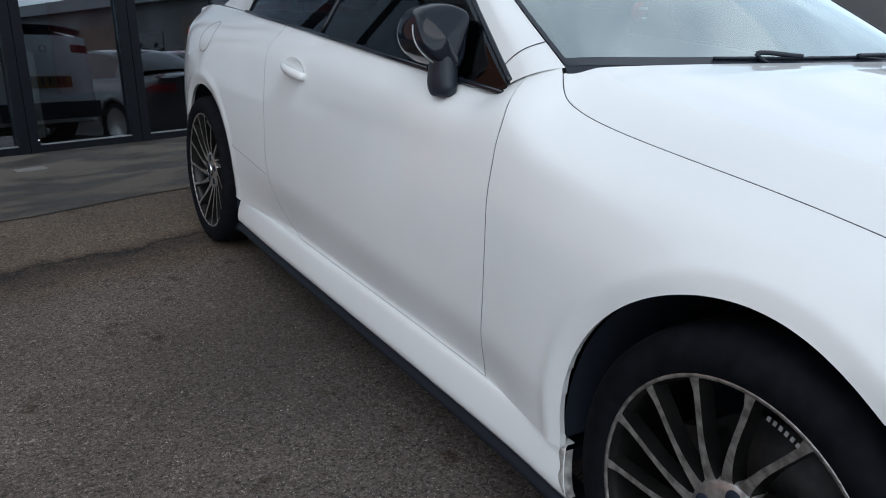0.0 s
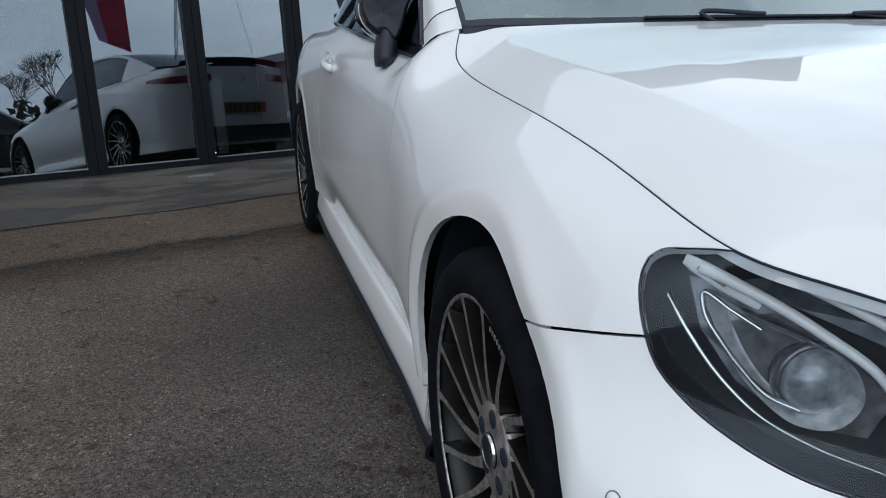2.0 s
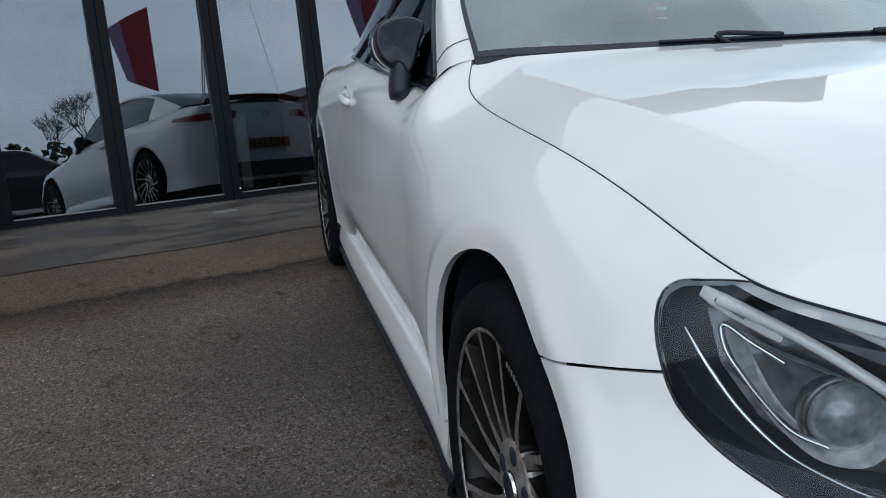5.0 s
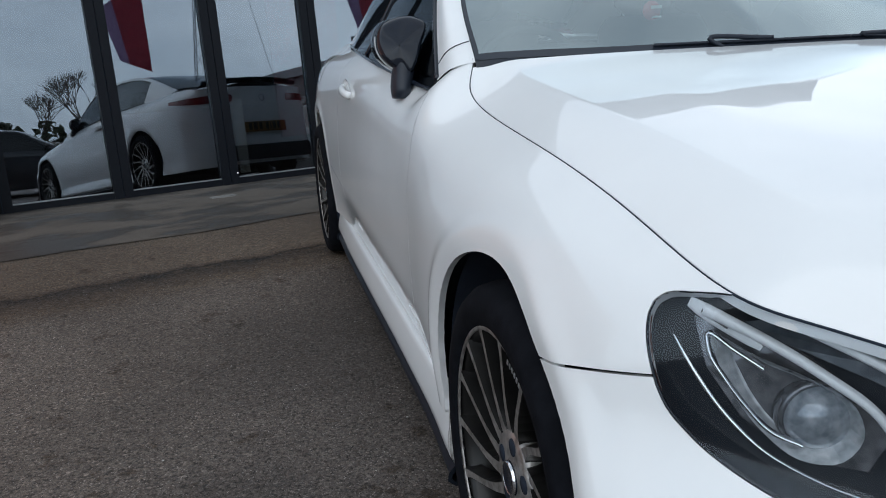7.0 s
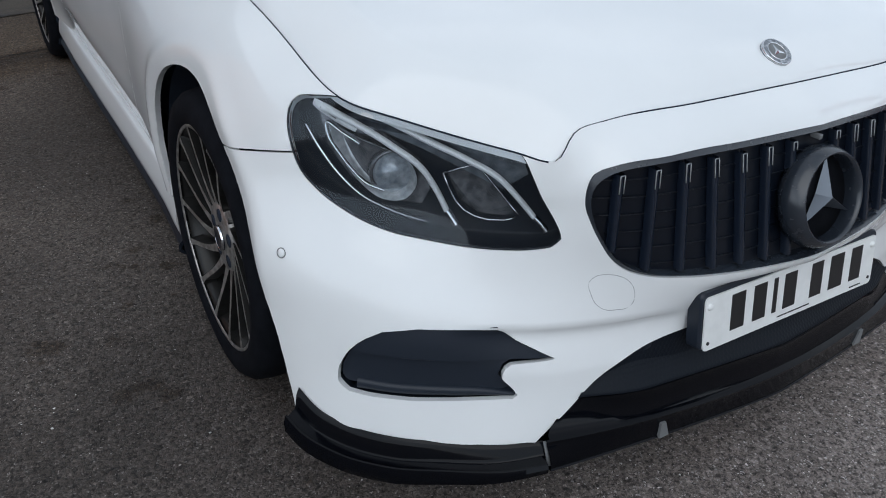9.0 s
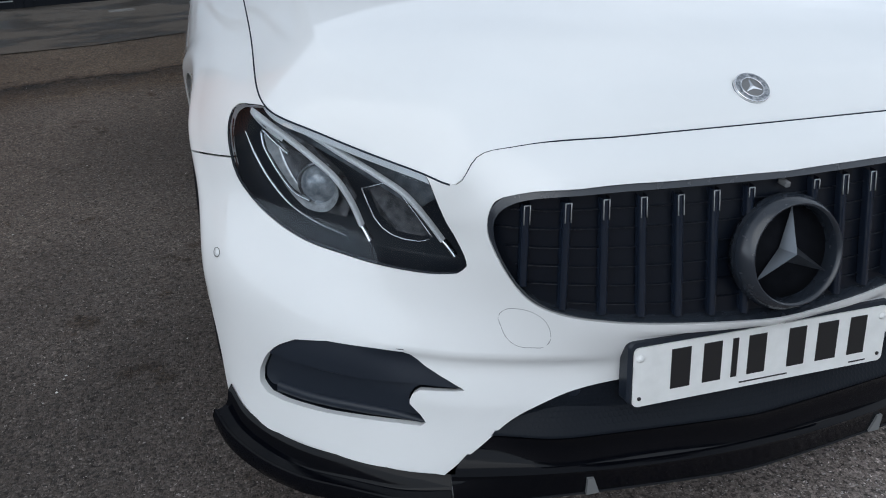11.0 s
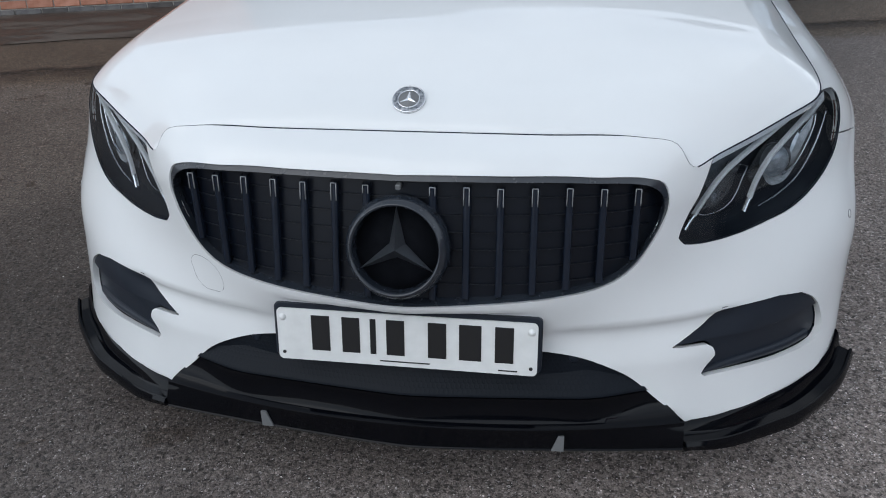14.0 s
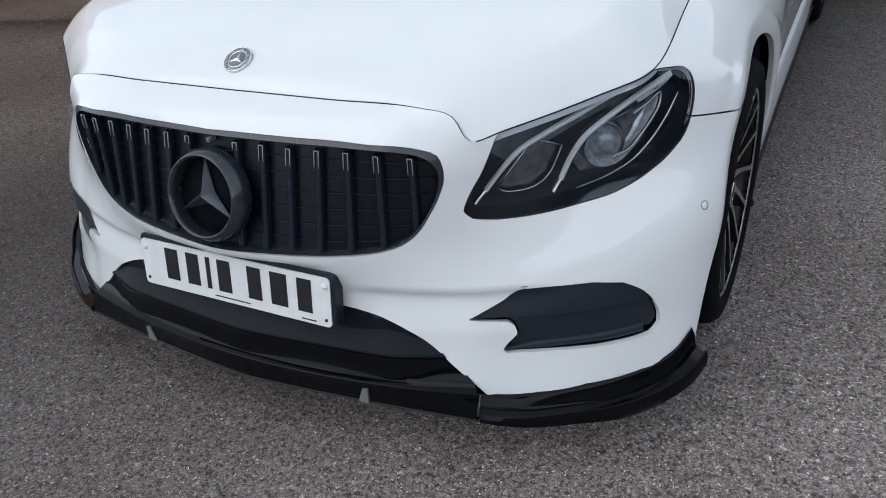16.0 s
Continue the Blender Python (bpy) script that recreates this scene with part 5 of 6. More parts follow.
for sx in (-1, 1):
    q = np.array((.312, float(np.interp(.312, xs, foot_y)), 0))
    fin = np.array([(-.015, -.003, .147), (.010, -.003, .147), (.010, -.001, .183), (-.002, -.001, .183), (-.015, .03, .147), (.010, .03, .147), (.010, .02, .183), (-.002, .02, .183)]) * (sx, 1, 1) + (q[0] * sx, q[1], 0)
    part("splitter_fin", (fin, [(0, 1, 2, 3), (5, 4, 7, 6), (4, 0, 3, 7), (1, 5, 6, 2), (3, 2, 6, 7), (4, 5, 1, 0)]), GREY_PLASTIC, splitter, "small grey fin", "closed")
base = smooth_line([(.552, -.792, .177), (.63, -.760, .174), (.72, -.707, .178), (.803, -.650, .182), (.861, -.592, .190), (.901, -.546, .213), (.920, -.508, .240)], 50)
blade_section = [(-.004, .012), (.004, .0), (.008, -.022), (.012, -.030), (.030, -.034), (.033, -.028), (.037, -.028), (.042, -.042), (.040, -.064), (.030, -.075), (-.10, -.075)]
for sx in (-1, 1):
    rows = []
    t = np.gradient(base, axis=0)
    t[:, 2] = 0
    t /= np.linalg.norm(t, axis=1, keepdims=True)
    out = np.c_[t[:, 1], -t[:, 0], 0 * t[:, 0]]
    low = np.interp(np.linspace(0, 1, 50), [0, .2, .55, .85, 1], [.52, .72, .96, .98, 1.0])[:, None]
    v, f = sheet(np.array([base + o * out + np.array((0, 0, h)) * low for o, h in blade_section]))
    ends = [tuple(range(0, len(blade_section) * 50, 50)), tuple(reversed(range(49, len(blade_section) * 50, 50)))]
    wing = part("splitter_winglet", (v * (sx, 1, 1), (f + ends) if sx < 0 else [tuple(reversed(q)) for q in f + ends]), SPLITTER_BLACK, splitter, "raised outer end of the splitter", "closed")
    part("winglet_edge", tube([base[0] * (sx, 1, 1) + np.array((0, -.002, .01)), base[0] * (sx, 1, 1) + np.array((.004 * sx, -.026, -.028))], .004, 6), GREY_PLASTIC, wing, "worn grey step edge")

# fog intakes
for sx in (-1, 1):
    turn = (lambda m: m) if sx > 0 else mirrored
    hole_face = clip(front, lambda p: np.minimum(fog(qz(p)) + .002, .9 - np.maximum(p[:, 1] + 1.1, 0)))
    pocket = part("side_intake", turn(flanged(offset(hole_face, .045), -.044)), SATIN_BLACK, car, "black side air intake with curved blades")
    split = lambda p: p[:, 2] - .350 - .02 * np.clip(qz(p)[:, 0], 0, 1)
    part("insert", turn(flanged(offset(clip(clip(hole_face, split), lambda p: fog(qz(p)) - .002), .004), .022)), SATIN_BLACK, pocket, "satin upper blade panel")
    part("insert", turn(flanged(offset(clip(clip(hole_face, lambda p: -split(p)), lambda p: np.minimum(fog(qz(p)) - .004, p[:, 2] - .284)), .016), .015)), SATIN_BLACK, pocket, "satin lower blade panel")
    up = on_corner([(-.236, .346), (-.17, .352), (-.10, .354), (.03, .352), (.16, .354), (.25, .358), (.282, .360)], .010)
    part("blade", turn(strip(up, np.interp(np.linspace(0, 1, 40), [0, .3, 1], [.002, .006, .006]), IN, .007)), SATIN_BLACK, pocket)
    dn = on_corner([(-.160, .272), (-.09, .277), (.02, .279), (.16, .279), (.25, .281)], .014)
    part("blade", turn(strip(dn, np.interp(np.linspace(0, 1, 40), [0, .3, 1], [.003, .010, .012]), IN, .010)), SATIN_BLACK, pocket)

# small things in the bumper
for sx in (-1, 1):
    about = on_corner([(.463, .510), (.475, .510), (.463, .522)])
    face = Vector(np.cross(about[1] - about[0], about[2] - about[0])).normalized()
    face *= 1 if face.x > 0 else -1
    m = Matrix.Translation(Vector(about[0] * (sx, 1, 1))) @ Vector((sx * face.x, face.y, face.z)).to_track_quat("X", "Z").to_matrix().to_4x4()
    part("parking_sensor", lathe([(.0, .0012), (.0070, .0010), (.0078, .0), (.0078, -.004)], 28), PAINT, car, "white round parking sensor", True, m)
    part("sensor_ring", lathe([(.0080, -.004), (.0080, .0006), (.0096, .0006), (.0096, -.004)], 28), GREY_PLASTIC, car, "thin grey sensor ring", True, m)
cover = smooth_line([(-.468, .492), (-.458, .504), (-.437, .507), (-.414, .501), (-.397, .487), (-.388, .466), (-.388, .448), (-.396, .437), (-.415, .435), (-.438, .437), (-.455, .450), (-.464, .470)], 60, True)
p = on_front(cover[:, 0], cover[:, 1], .0008)
part("tow_cover_gap", tube(np.r_[p, p[:2]], .0010, 5), GREY_PLASTIC, car, "round-cornered towing eye cover outline")

# scuffed front ends of the sills
SCUFF = mottled(material("scuffed_plastic", (.25, .25, .25), .7), 35.0, (.16, .155, .15), (.50, .49, .47), lo=.35, hi=.65)
for sx in (-1, 1):
    zs = np.linspace(.262, .172, 10)
    foot_y = -.018 + np.sqrt(ARCH ** 2 - (zs - .343) ** 2) + .0015
    wide_x = np.interp(zs, [.165, .178, .195, .225, .258, .270], [.904, .911, .9105, .906, .899, .8955]) + .0145
    end = np.array([[(x - .022, y - .001, z), (x - .002, y, z), (x, y + .003, z), (x, y + w, z), (x - .002, y + w + .001, z)] for x, y, z, w in zip(wide_x, foot_y, zs, .013 + .004 * np.sin(zs * 130))])
    part("sill_end", sheet(end) if sx > 0 else mirrored(sheet(end)), SCUFF, car, "scuffed grey sill end by the front wheel")

# dark tubes laid in the shut lines to stand in for their shade
side_v = SKIN[0][(SKIN[0][:, 1] > .35) & (SKIN[0][:, 1] < 2.5) & (SKIN[0][:, 2] > .2)]
side_x = Lookup(yz(side_v), side_v[:, 0])
nose_line = TOP_RAIL[:corner + 1] + (0, .0015, -.0012)
wing_line = TOP_RAIL[corner:][:len(wing_edge)] + (-.0012, 0, -.0008)
bonnet_line = np.r_[(nose_line * (-1, 1, 1))[::-1], nose_line[1:]]
end_count = np.minimum(np.arange(len(bonnet_line)), np.arange(len(bonnet_line))[::-1])
part("bonnet_seal", tube(bonnet_line, np.interp(end_count, [0, 14], [.0012, .0027]), 5), DARK, car, "dark strip for the shade in the bonnet's front gap")
for sx in (-1, 1):
    part("bonnet_seal", tube(wing_line[1:] * (sx, 1, 1), .0016, 5), DARK, car, "dark strip for the shade in the bonnet's side gap")
    for edge_of, z0, z1 in ((door_front, .275, .925), (door_rear, .275, 1.0)):
        zs = np.linspace(z0, z1, 70)
        ys = edge_of(np.c_[zs, zs, zs])
        p = np.c_[side_x(np.c_[ys, zs]) - .0012, ys, zs]
        part("door_seal", tube(p * (sx, 1, 1), .0012, 5), DARK, car, "dark strip for the shade in the gap round the door")

    ys = np.linspace(.676, 1.835, 60)
    foot_gap = np.c_[side_x(np.c_[ys, np.full(60, SILL_Z + .004)]) - .0025, ys, np.full(60, SILL_Z + .0015)]
    part("door_seal", tube(foot_gap * (sx, 1, 1), .0016, 5), DARK, car, "dark strip for the shade in the gap below the door")
    zs = np.linspace(.503, .462, 30)
    ys = np.linspace(2.47, 2.066, 30)
    part("quarter_seam", tube(np.c_[side_x(np.c_[ys, zs]) - .0006, ys, zs] * (sx, 1, 1), .0011, 5), DARK, car, "thin seam between sill and rear wing")
flap_v = SKIN[0][(SKIN[0][:, 1] > 2.6) & (SKIN[0][:, 1] < 3.3) & (SKIN[0][:, 2] > .7)]
flap_x = Lookup(yz(flap_v), flap_v[:, 0])
turns = np.linspace(0, 2 * math.pi, 40)
ring = np.c_[2.925 + .088 * np.cos(turns), .905 + .064 * np.sin(turns)]
part("fuel_flap_gap", tube(np.c_[-flap_x(ring), ring], .0011, 5), DARK, car, "thin round outline of the fuel flap")

# handles
for sx, owner in ((-1, doors[0]), (1, doors[1])):
    ys = np.linspace(1.732, 1.91, 24)
    bow = np.sin(np.linspace(0, math.pi, 24)) ** .35
    p = np.c_[.899 + .021 * bow, ys, np.full(24, .868) + .010 * np.linspace(-1, 1, 24)]
    part("handle", tube(p * (sx, 1, 1), .0085 + .0035 * bow, 12, 1.35), PAINT, owner, "white door handle bar")
    cup = lathe([(.0, -.012), (.03, -.010), (.045, -.002), (.052, .0015)], 36)
    part("handle_cup", moved(cup, pose(.902 * sx, 1.825, .872) @ pose(0, 0, 0, 0, 0, 0 if sx > 0 else 180) @ Matrix.Diagonal((1, 1.7, .8, 1))), PAINT, owner, "shallow white handle recess")

# mirrors
HEAD = smooth_line([(-.070, .062), (-.046, .074), (.01, .072), (.045, .055), (.062, .016), (.058, -.022), (.035, -.054), (.0, -.074), (-.020, -.078), (-.034, -.058), (-.056, .0)], 44, True)
for sx in (-1, 1):
    rows = []
    for y, r, tilt in ((.936, .02, .50), (.9362, .45, .50), (.937, .74, .50), (.938, .83, .50), (.941, .88, .47), (.949, .93, .40), (.965, .97, .28), (.995, .995, .08), (1.028, 1.0, -.08), (1.040, .98, -.10), (1.044, .93, -.10)):
        shift = .012 * (1 - r)
        rows.append([((.857 + x * r + shift) * sx, y + .42 * (x + .06) * r + tilt * z * r, 1.036 + z * r) for x, z in HEAD])
    g = np.array(rows)
    g = np.concatenate([g, g[:, :1]], 1)
    v, f = sheet(g)
    mirror = part("door_mirror", (v, f if sx < 0 else [tuple(reversed(q)) for q in f]), GLOSS_BLACK, car, "gloss black door mirror", True)
    n = len(HEAD)
    part("mirror_glass", (g[-1][:-1] - (0, .006, 0), [tuple(range(n)) if sx < 0 else tuple(reversed(range(n)))]), CHROME, mirror, "mirror glass", False)
    foot = np.array([(.866, .950, .900), (.866, .953, .920), (.862, .960, .945), (.856, .968, .968), (.852, .975, .995)])
    ring_rows = []
    for (x, y, z), wy, wx in zip(smooth_line(foot, 12), [.030, .043, .049, .051, .050, .049, .048, .047, .046, .046, .046, .046], np.linspace(.026, .030, 12)):
        ring_rows.append([((x + wx * abs(math.cos(a)) ** .85 * (1 if math.cos(a) > 0 else -1)) * sx, y + wy * abs(math.sin(a)) ** .85 * (1 if math.sin(a) > 0 else -1), z) for a in np.linspace(0, 2 * math.pi, 29)])
    v, f = sheet(np.array(ring_rows))
    part("mirror_foot", (v, [tuple(range(28))] + f if sx < 0 else [tuple(reversed(range(28)))] + [tuple(reversed(q)) for q in f]), SATIN_BLACK, mirror, "black mirror foot")
    low = [k for k in range(n) if HEAD[k][0] > .005 and HEAD[k][1] < .03]
    part("repeater", tube(np.array([(g[5, k] + g[6, k]) / 2 for k in low]) + (.003 * sx, 0, 0), .0022, 6), SILVER_GREY, mirror, "slim side repeater line")

# window trims, cowl and wipers
for sx in (-1, 1):
    belt = cab_patch(0, .02, 0, 4.6, 2, 60)[0] * (sx, 1, 1)
    part("belt_trim", tube(belt + (0.004 * sx, 0, .003), .007, 6), GLOSS_BLACK, car, "black window trim strip")
    edge = cab_patch(.96, 1, .0, 4.55, 2, 60)[1] * (sx, 1, 1)
    part("window_frame", tube(edge, .008, 6), GLOSS_BLACK, car, "black upper window trim")
    post = cab_patch(0, 1, 2.62, 2.62, 12, 2)[:, 0] * (sx, 1, 1)
    part("window_post", tube(post, .009, 6), GLOSS_BLACK, car, "black post between the side windows")
    side_edge = cab_patch(2, 2.05, .0, 2, 2, 40)
    part("screen_border", flip(sheet(side_edge * (sx, 1, 1) + (0, -.002, .003))) if sx < 0 else sheet(side_edge + (0, -.002, .003)), SATIN_BLACK, car, "black edge of the windscreen")
for sx in (-1, 1):
    seam_line = np.array([cab_patch(1 + k / 9, 1 + k / 9 + .01, c, c + .01, 2, 2)[0, 0] for k, c in enumerate(np.linspace(.20, .30, 10))])
    part("pillar_seam", tube((seam_line + (.0006, -.0004, .0006)) * (sx, 1, 1), .0011, 5), DARK, car, "thin seam at the foot of the roof pillar")
low_band = cab_patch(2, 4, -.02, .07, 30, 4) + (0, -.001, .003)
band = sheet(low_band)
part("lower_screen_border", paired(band), SATIN_BLACK, car, "black lower edge of the windscreen")
cowl_rows = np.array([cab_patch(2, 4, -.02, 0, 30, 2)[:, 0] + (0, d, h) for d, h in ((0, .002), (-.008, -.012), (-.014, -.06))]).transpose(1, 0, 2)
part("cowl_panel", paired(flip(sheet(cowl_rows))), SATIN_BLACK, car, "black plastic cowl below the windscreen")


def wiper(x0, x1, pivot):
    a = cab_patch(2, 4, .05, .13, 60, 2)[:, 0]
    a = np.r_[a, (a * (-1, 1, 1))[::-1]]
    a = a[np.argsort(a[:, 0])]
    xs = np.linspace(x0, x1, 24)
    p = np.c_[xs, np.interp(xs, a[:, 0], a[:, 1]), np.interp(xs, a[:, 0], a[:, 2])] + (0, -.006, .005)
    w = part("wiper", tube(p, .0045, 6), SATIN_BLACK, car, "black wiper blade")
    part("wiper_arm", tube(smooth_line([pivot, p[6] + (0, -.006, .004), p[13] + (0, -.003, .006)], 16), .006, 8), SATIN_BLACK, w, "black wiper arm")


wiper(-.30, .26, (-.12, .602, 1.000))
wiper(.16, .66, (.52, .640, 1.000))

# inside the wheel arches, under the floor, and the cabin
for sx in (-1, 1):
    for y, r in ((-.018, .385), (REAR_Y, .39)):
        a = np.linspace(radians(-8), radians(196), 40)
        reach = arch_reach(np.cos(a), np.sin(a)) - ARCH if y < 1 else 0 * a
        rows = [[(x * sx, y + (r + k) * math.cos(t), .338 + (r + k) * math.sin(t)) for t, k in zip(a, reach)] for x in (.50, .905)]
        part("arch_liner", sheet(np.array(rows)), DARK, car, "dark wheel arch liner")
        part("arch_wall", (np.array([(.50 * sx, y - .40, .18), (.50 * sx, y + .40, .18), (.50 * sx, y + .40, .74), (.50 * sx, y - .40, .74)]), [(0, 1, 2, 3)]), DARK, car, "dark inner arch wall", False)
part("underbody", box(-.86, .86, .42, 2.45, .17, .20), DARK, car, "dark underbody", False)
part("engine_cover", box(-.48, .48, -.60, .55, .20, .66), DARK, car, "dark engine bay", False)
part("front_floor", box(-.5, .5, -.72, .45, .16, .19), DARK, car, "dark underbody", False)
part("rear_floor", box(-.5, .5, 2.4, 3.85, .2, .6), DARK, car, "dark underbody", False)
dash = np.array([[(x, y, z + .02 * (1 - (x / .75) ** 2)) for x in np.linspace(-.74, .74, 24)] for y, z in ((.70, .950), (.80, .962), (.95, .960), (1.08, .935), (1.14, .88), (1.12, .75), (1.0, .60))])
dashboard = part("dashboard", flip(sheet(dash)), LEATHER, car, "black dashboard")
part("instrument_hood", tube(smooth_line([(-.54, 1.02, .955), (-.46, 1.03, .985), (-.36, 1.035, .992), (-.26, 1.03, .985), (-.18, 1.02, .955)], 20), .03, 10), LEATHER, dashboard, "padded instrument hood")
a = np.linspace(0, 2 * math.pi, 40)
wheel_m = pose(-.37, 1.26, .90, -24)
rim_pts = np.c_[.185 * np.cos(a), 0 * a, .180 * np.sin(a)]
sw = part("steering_wheel", moved(tube(rim_pts, .015, 8, 1, (0, 1, 0)), wheel_m), LEATHER, car, "black leather steering wheel")
part("steering_boss", moved(lathe([(.0, -.03), (.05, -.03), (.065, -.01), (.06, .03)], 24), wheel_m @ pose(0, 0, 0, 0, 0, 90)), LEATHER, sw)
for an in (0, 180, 270):
    c, s = math.cos(radians(an)), math.sin(radians(an))
    part("steering_spoke", moved(tube([(0, 0, 0), (.18 * c, 0, .18 * s)], .018, 6, .5, (0, 1, 0)), wheel_m), SILVER_GREY, sw)
for sx in (-1, 1):
    seat = part("front_seat", moved(lathe([(.0, .30), (.16, .28), (.24, .2), (.25, .0), (.24, -.25), (.2, -.3), (0, -.3)], 24), pose(.37 * sx, 1.85, .80, 0, 90, 0) @ Matrix.Diagonal((1, .42, 1, 1)) @ pose(0, 0, 0, 0, 0, 0)), LEATHER, car, "black leather front seat back")
    part("head_restraint", moved(lathe([(.0, .07), (.06, .065), (.10, .03), (.10, -.03), (.06, -.065), (0, -.07)], 20), pose(.37 * sx, 1.95, 1.17, 0, 90, 0) @ Matrix.Diagonal((1, .55, 1.25, 1))), LEATHER, seat)
part("rear_bench", box(-.6, .6, 2.55, 2.75, .6, 1.0), LEATHER, car, "black rear bench", "closed")
part("parcel_shelf", box(-.6, .6, 2.7, 3.35, .98, 1.0), LEATHER, car, "black parcel shelf", False)
part("cabin_floor", box(-.8, .8, .6, 2.7, .3, .34), DARK, car, "dark cabin floor", False)
hang = part("hanging_disc", moved(lathe([(.0, .003), (.030, .003), (.030, -.003), (0, -.003)], 28), pose(.0, 1.19, 1.105) @ pose(0, 0, 0, 0, 0, -90)), RED, car, "small red disc hanging behind the windscreen")
part("disc_label", box(-.016, .020, -.006, -.004, -.004, .005), PLATE_WHITE, hang, "small white label", False, pose(.01, 1.186, 1.115))
part("disc_label", box(-.014, .016, -.006, -.004, -.003, .003), PLATE_WHITE, hang, "small white label", False, pose(.014, 1.186, 1.086))
part("inside_mirror", moved(lathe([(.0, .11), (.03, .10), (.034, 0), (.03, -.10), (0, -.11)], 20), pose(0, 1.12, 1.27) @ Matrix.Diagonal((1, .5, 1, 1))), SATIN_BLACK, car, "black inside mirror")

# tail
part("rear_apron", box(-.55, .55, 3.80, 3.985, .20, .36), SATIN_BLACK, car, "black rear diffuser", "closed")
spoiler = np.array([[(x, 3.86 + .06 * t - .10 * abs(x / .6) ** 3, 1.045 + .03 * t - .03 * (x / .6) ** 2 + h) for x in np.linspace(-.60, .60, 40)] for t, h in ((0, 0), (.6, .010), (1, .022), (1.05, .010), (.5, -.008))])
part("boot_spoiler", flip(sheet(spoiler)), GLOSS_BLACK, car, "gloss black boot lip spoiler")
for sx in (-1, 1):
    tl = clip(SKIN, lambda p: np.minimum(np.minimum(p[:, 1] - 3.46, p[:, 2] - .832 - .14 * np.clip(3.80 - p[:, 1], 0, 1)), np.minimum(.910 - p[:, 2], p[:, 0] - .34)))
    tl = offset(tl, -.004)
    part("tail_lamp", flanged(tl, .012) if sx > 0 else mirrored(flanged(tl, .012)), TAIL_RED, car, "slim red tail lamp")
number_plate(pose(0, 3.985, .55, 0, 0, 180), SHADED_YELLOW, "yellow rear number plate with plain dark bars")
part("boot_emblem", lathe([(.030, -.004), (.030, .004), (.036, .004), (.036, -.004)], 32), CHROME, car, "chrome ring emblem", True, pose(0, 3.985, .86) @ pose(0, 0, 0, 0, 0, 90))

# ---- what stands opposite the shopfront and shows in its glass ----
GLASS_EYE = Vector((-4.89, 11.17, 0))


def opposite(az, far, up=0.0):
    """A place on the far side of the forecourt: degrees from the facade's normal, metres from behind the glass."""
    a = radians(az)
    d = -OUT * math.cos(a) + ALONG * math.sin(a)
    p = GLASS_EYE + d * far
    return Vector((p.x, p.y, float(ground_height(p.dot(OUT))) + up))


FLAG_RED = mottled(material("maroon_cloth", (.30, .03, .05), .8), 4, (.24, .022, .04), (.36, .045, .065))
FLAG_PALE = material("lilac_cloth", (.30, .20, .34), .8)
POLE = material("white_pole", (.6, .6, .6), .4)


def flag(az, far):
    p = opposite(az, far)
    turn = math.degrees(math.atan2(ALONG.y, ALONG.x)) + 6
    f = thing("flag", "maroon cloth flag with a lilac edge on a white pole", "flag", Matrix.Translation(p) @ pose(0, 0, 0, 0, 0, turn), "forecourt flags")
    part("pole", tube([(0, 0, 0), (0, 0, 5.3)], .035, 10), POLE, f, "white pole")
    rows = []
    for u in np.linspace(0, 1, 14):
        top, low = 5.2 - .45 * u - .1 * u * u, 2.85 + .35 * u
        rows.append([(-1.15 * u * (1 - .30 * v), .09 * math.sin(5 * u + 2 * v) * u, top + (low - top) * v) for v in np.linspace(0, 1, 10)])
    g = np.array(rows)
    part("cloth", sheet(g[:10]), FLAG_RED, f, "maroon cloth")
    part("edge", sheet(g[9:]), FLAG_PALE, f, "lilac cloth edge")
    part("print", (g[4:6, 2:7].reshape(-1, 3) + (0, -.02, 0), [(0, 1, 6, 5), (1, 2, 7, 6), (2, 3, 8, 7), (3, 4, 9, 8)]), POLE, f, "pale printed bar", False)


flag(10.6, 24)
flag(27.0, 20)

# lattice crane far off
crane = thing("crane", "grey lattice boom crane far behind the forecourt", "crane", Matrix.Translation(opposite(13.3, 120)) @ pose(0, 0, 0, 0, 0, 16))
CRANE = material("crane_steel", (.34, .36, .40), .6, .3)
for dx, dy in ((-1, -1), (1, -1), (1, 1), (-1, 1)):
    part("chord", tube([(dx * .8, dy * .8, 0), (dx * .6 + 2, dy * .6, 20), (dx * .25 + 4.4, dy * .25, 42)], .07, 6), CRANE, crane)
for k in range(16):
    z0, z1 = k * 2.4, k * 2.4 + 2.4
    x0, x1 = z0 * .102, z1 * .102
    h = .78 - k * .03
    for sgn in (-1, 1):
        part("brace", tube([(x0 - sgn * h, -h, z0), (x1 + sgn * h, -h, z1)], .045, 4), CRANE, crane)
for dx in (-5, 8):
    part("cable", tube([(4.4, 0, 42), (4.4 + dx, 0, 4)], .03, 4), CRANE, crane)

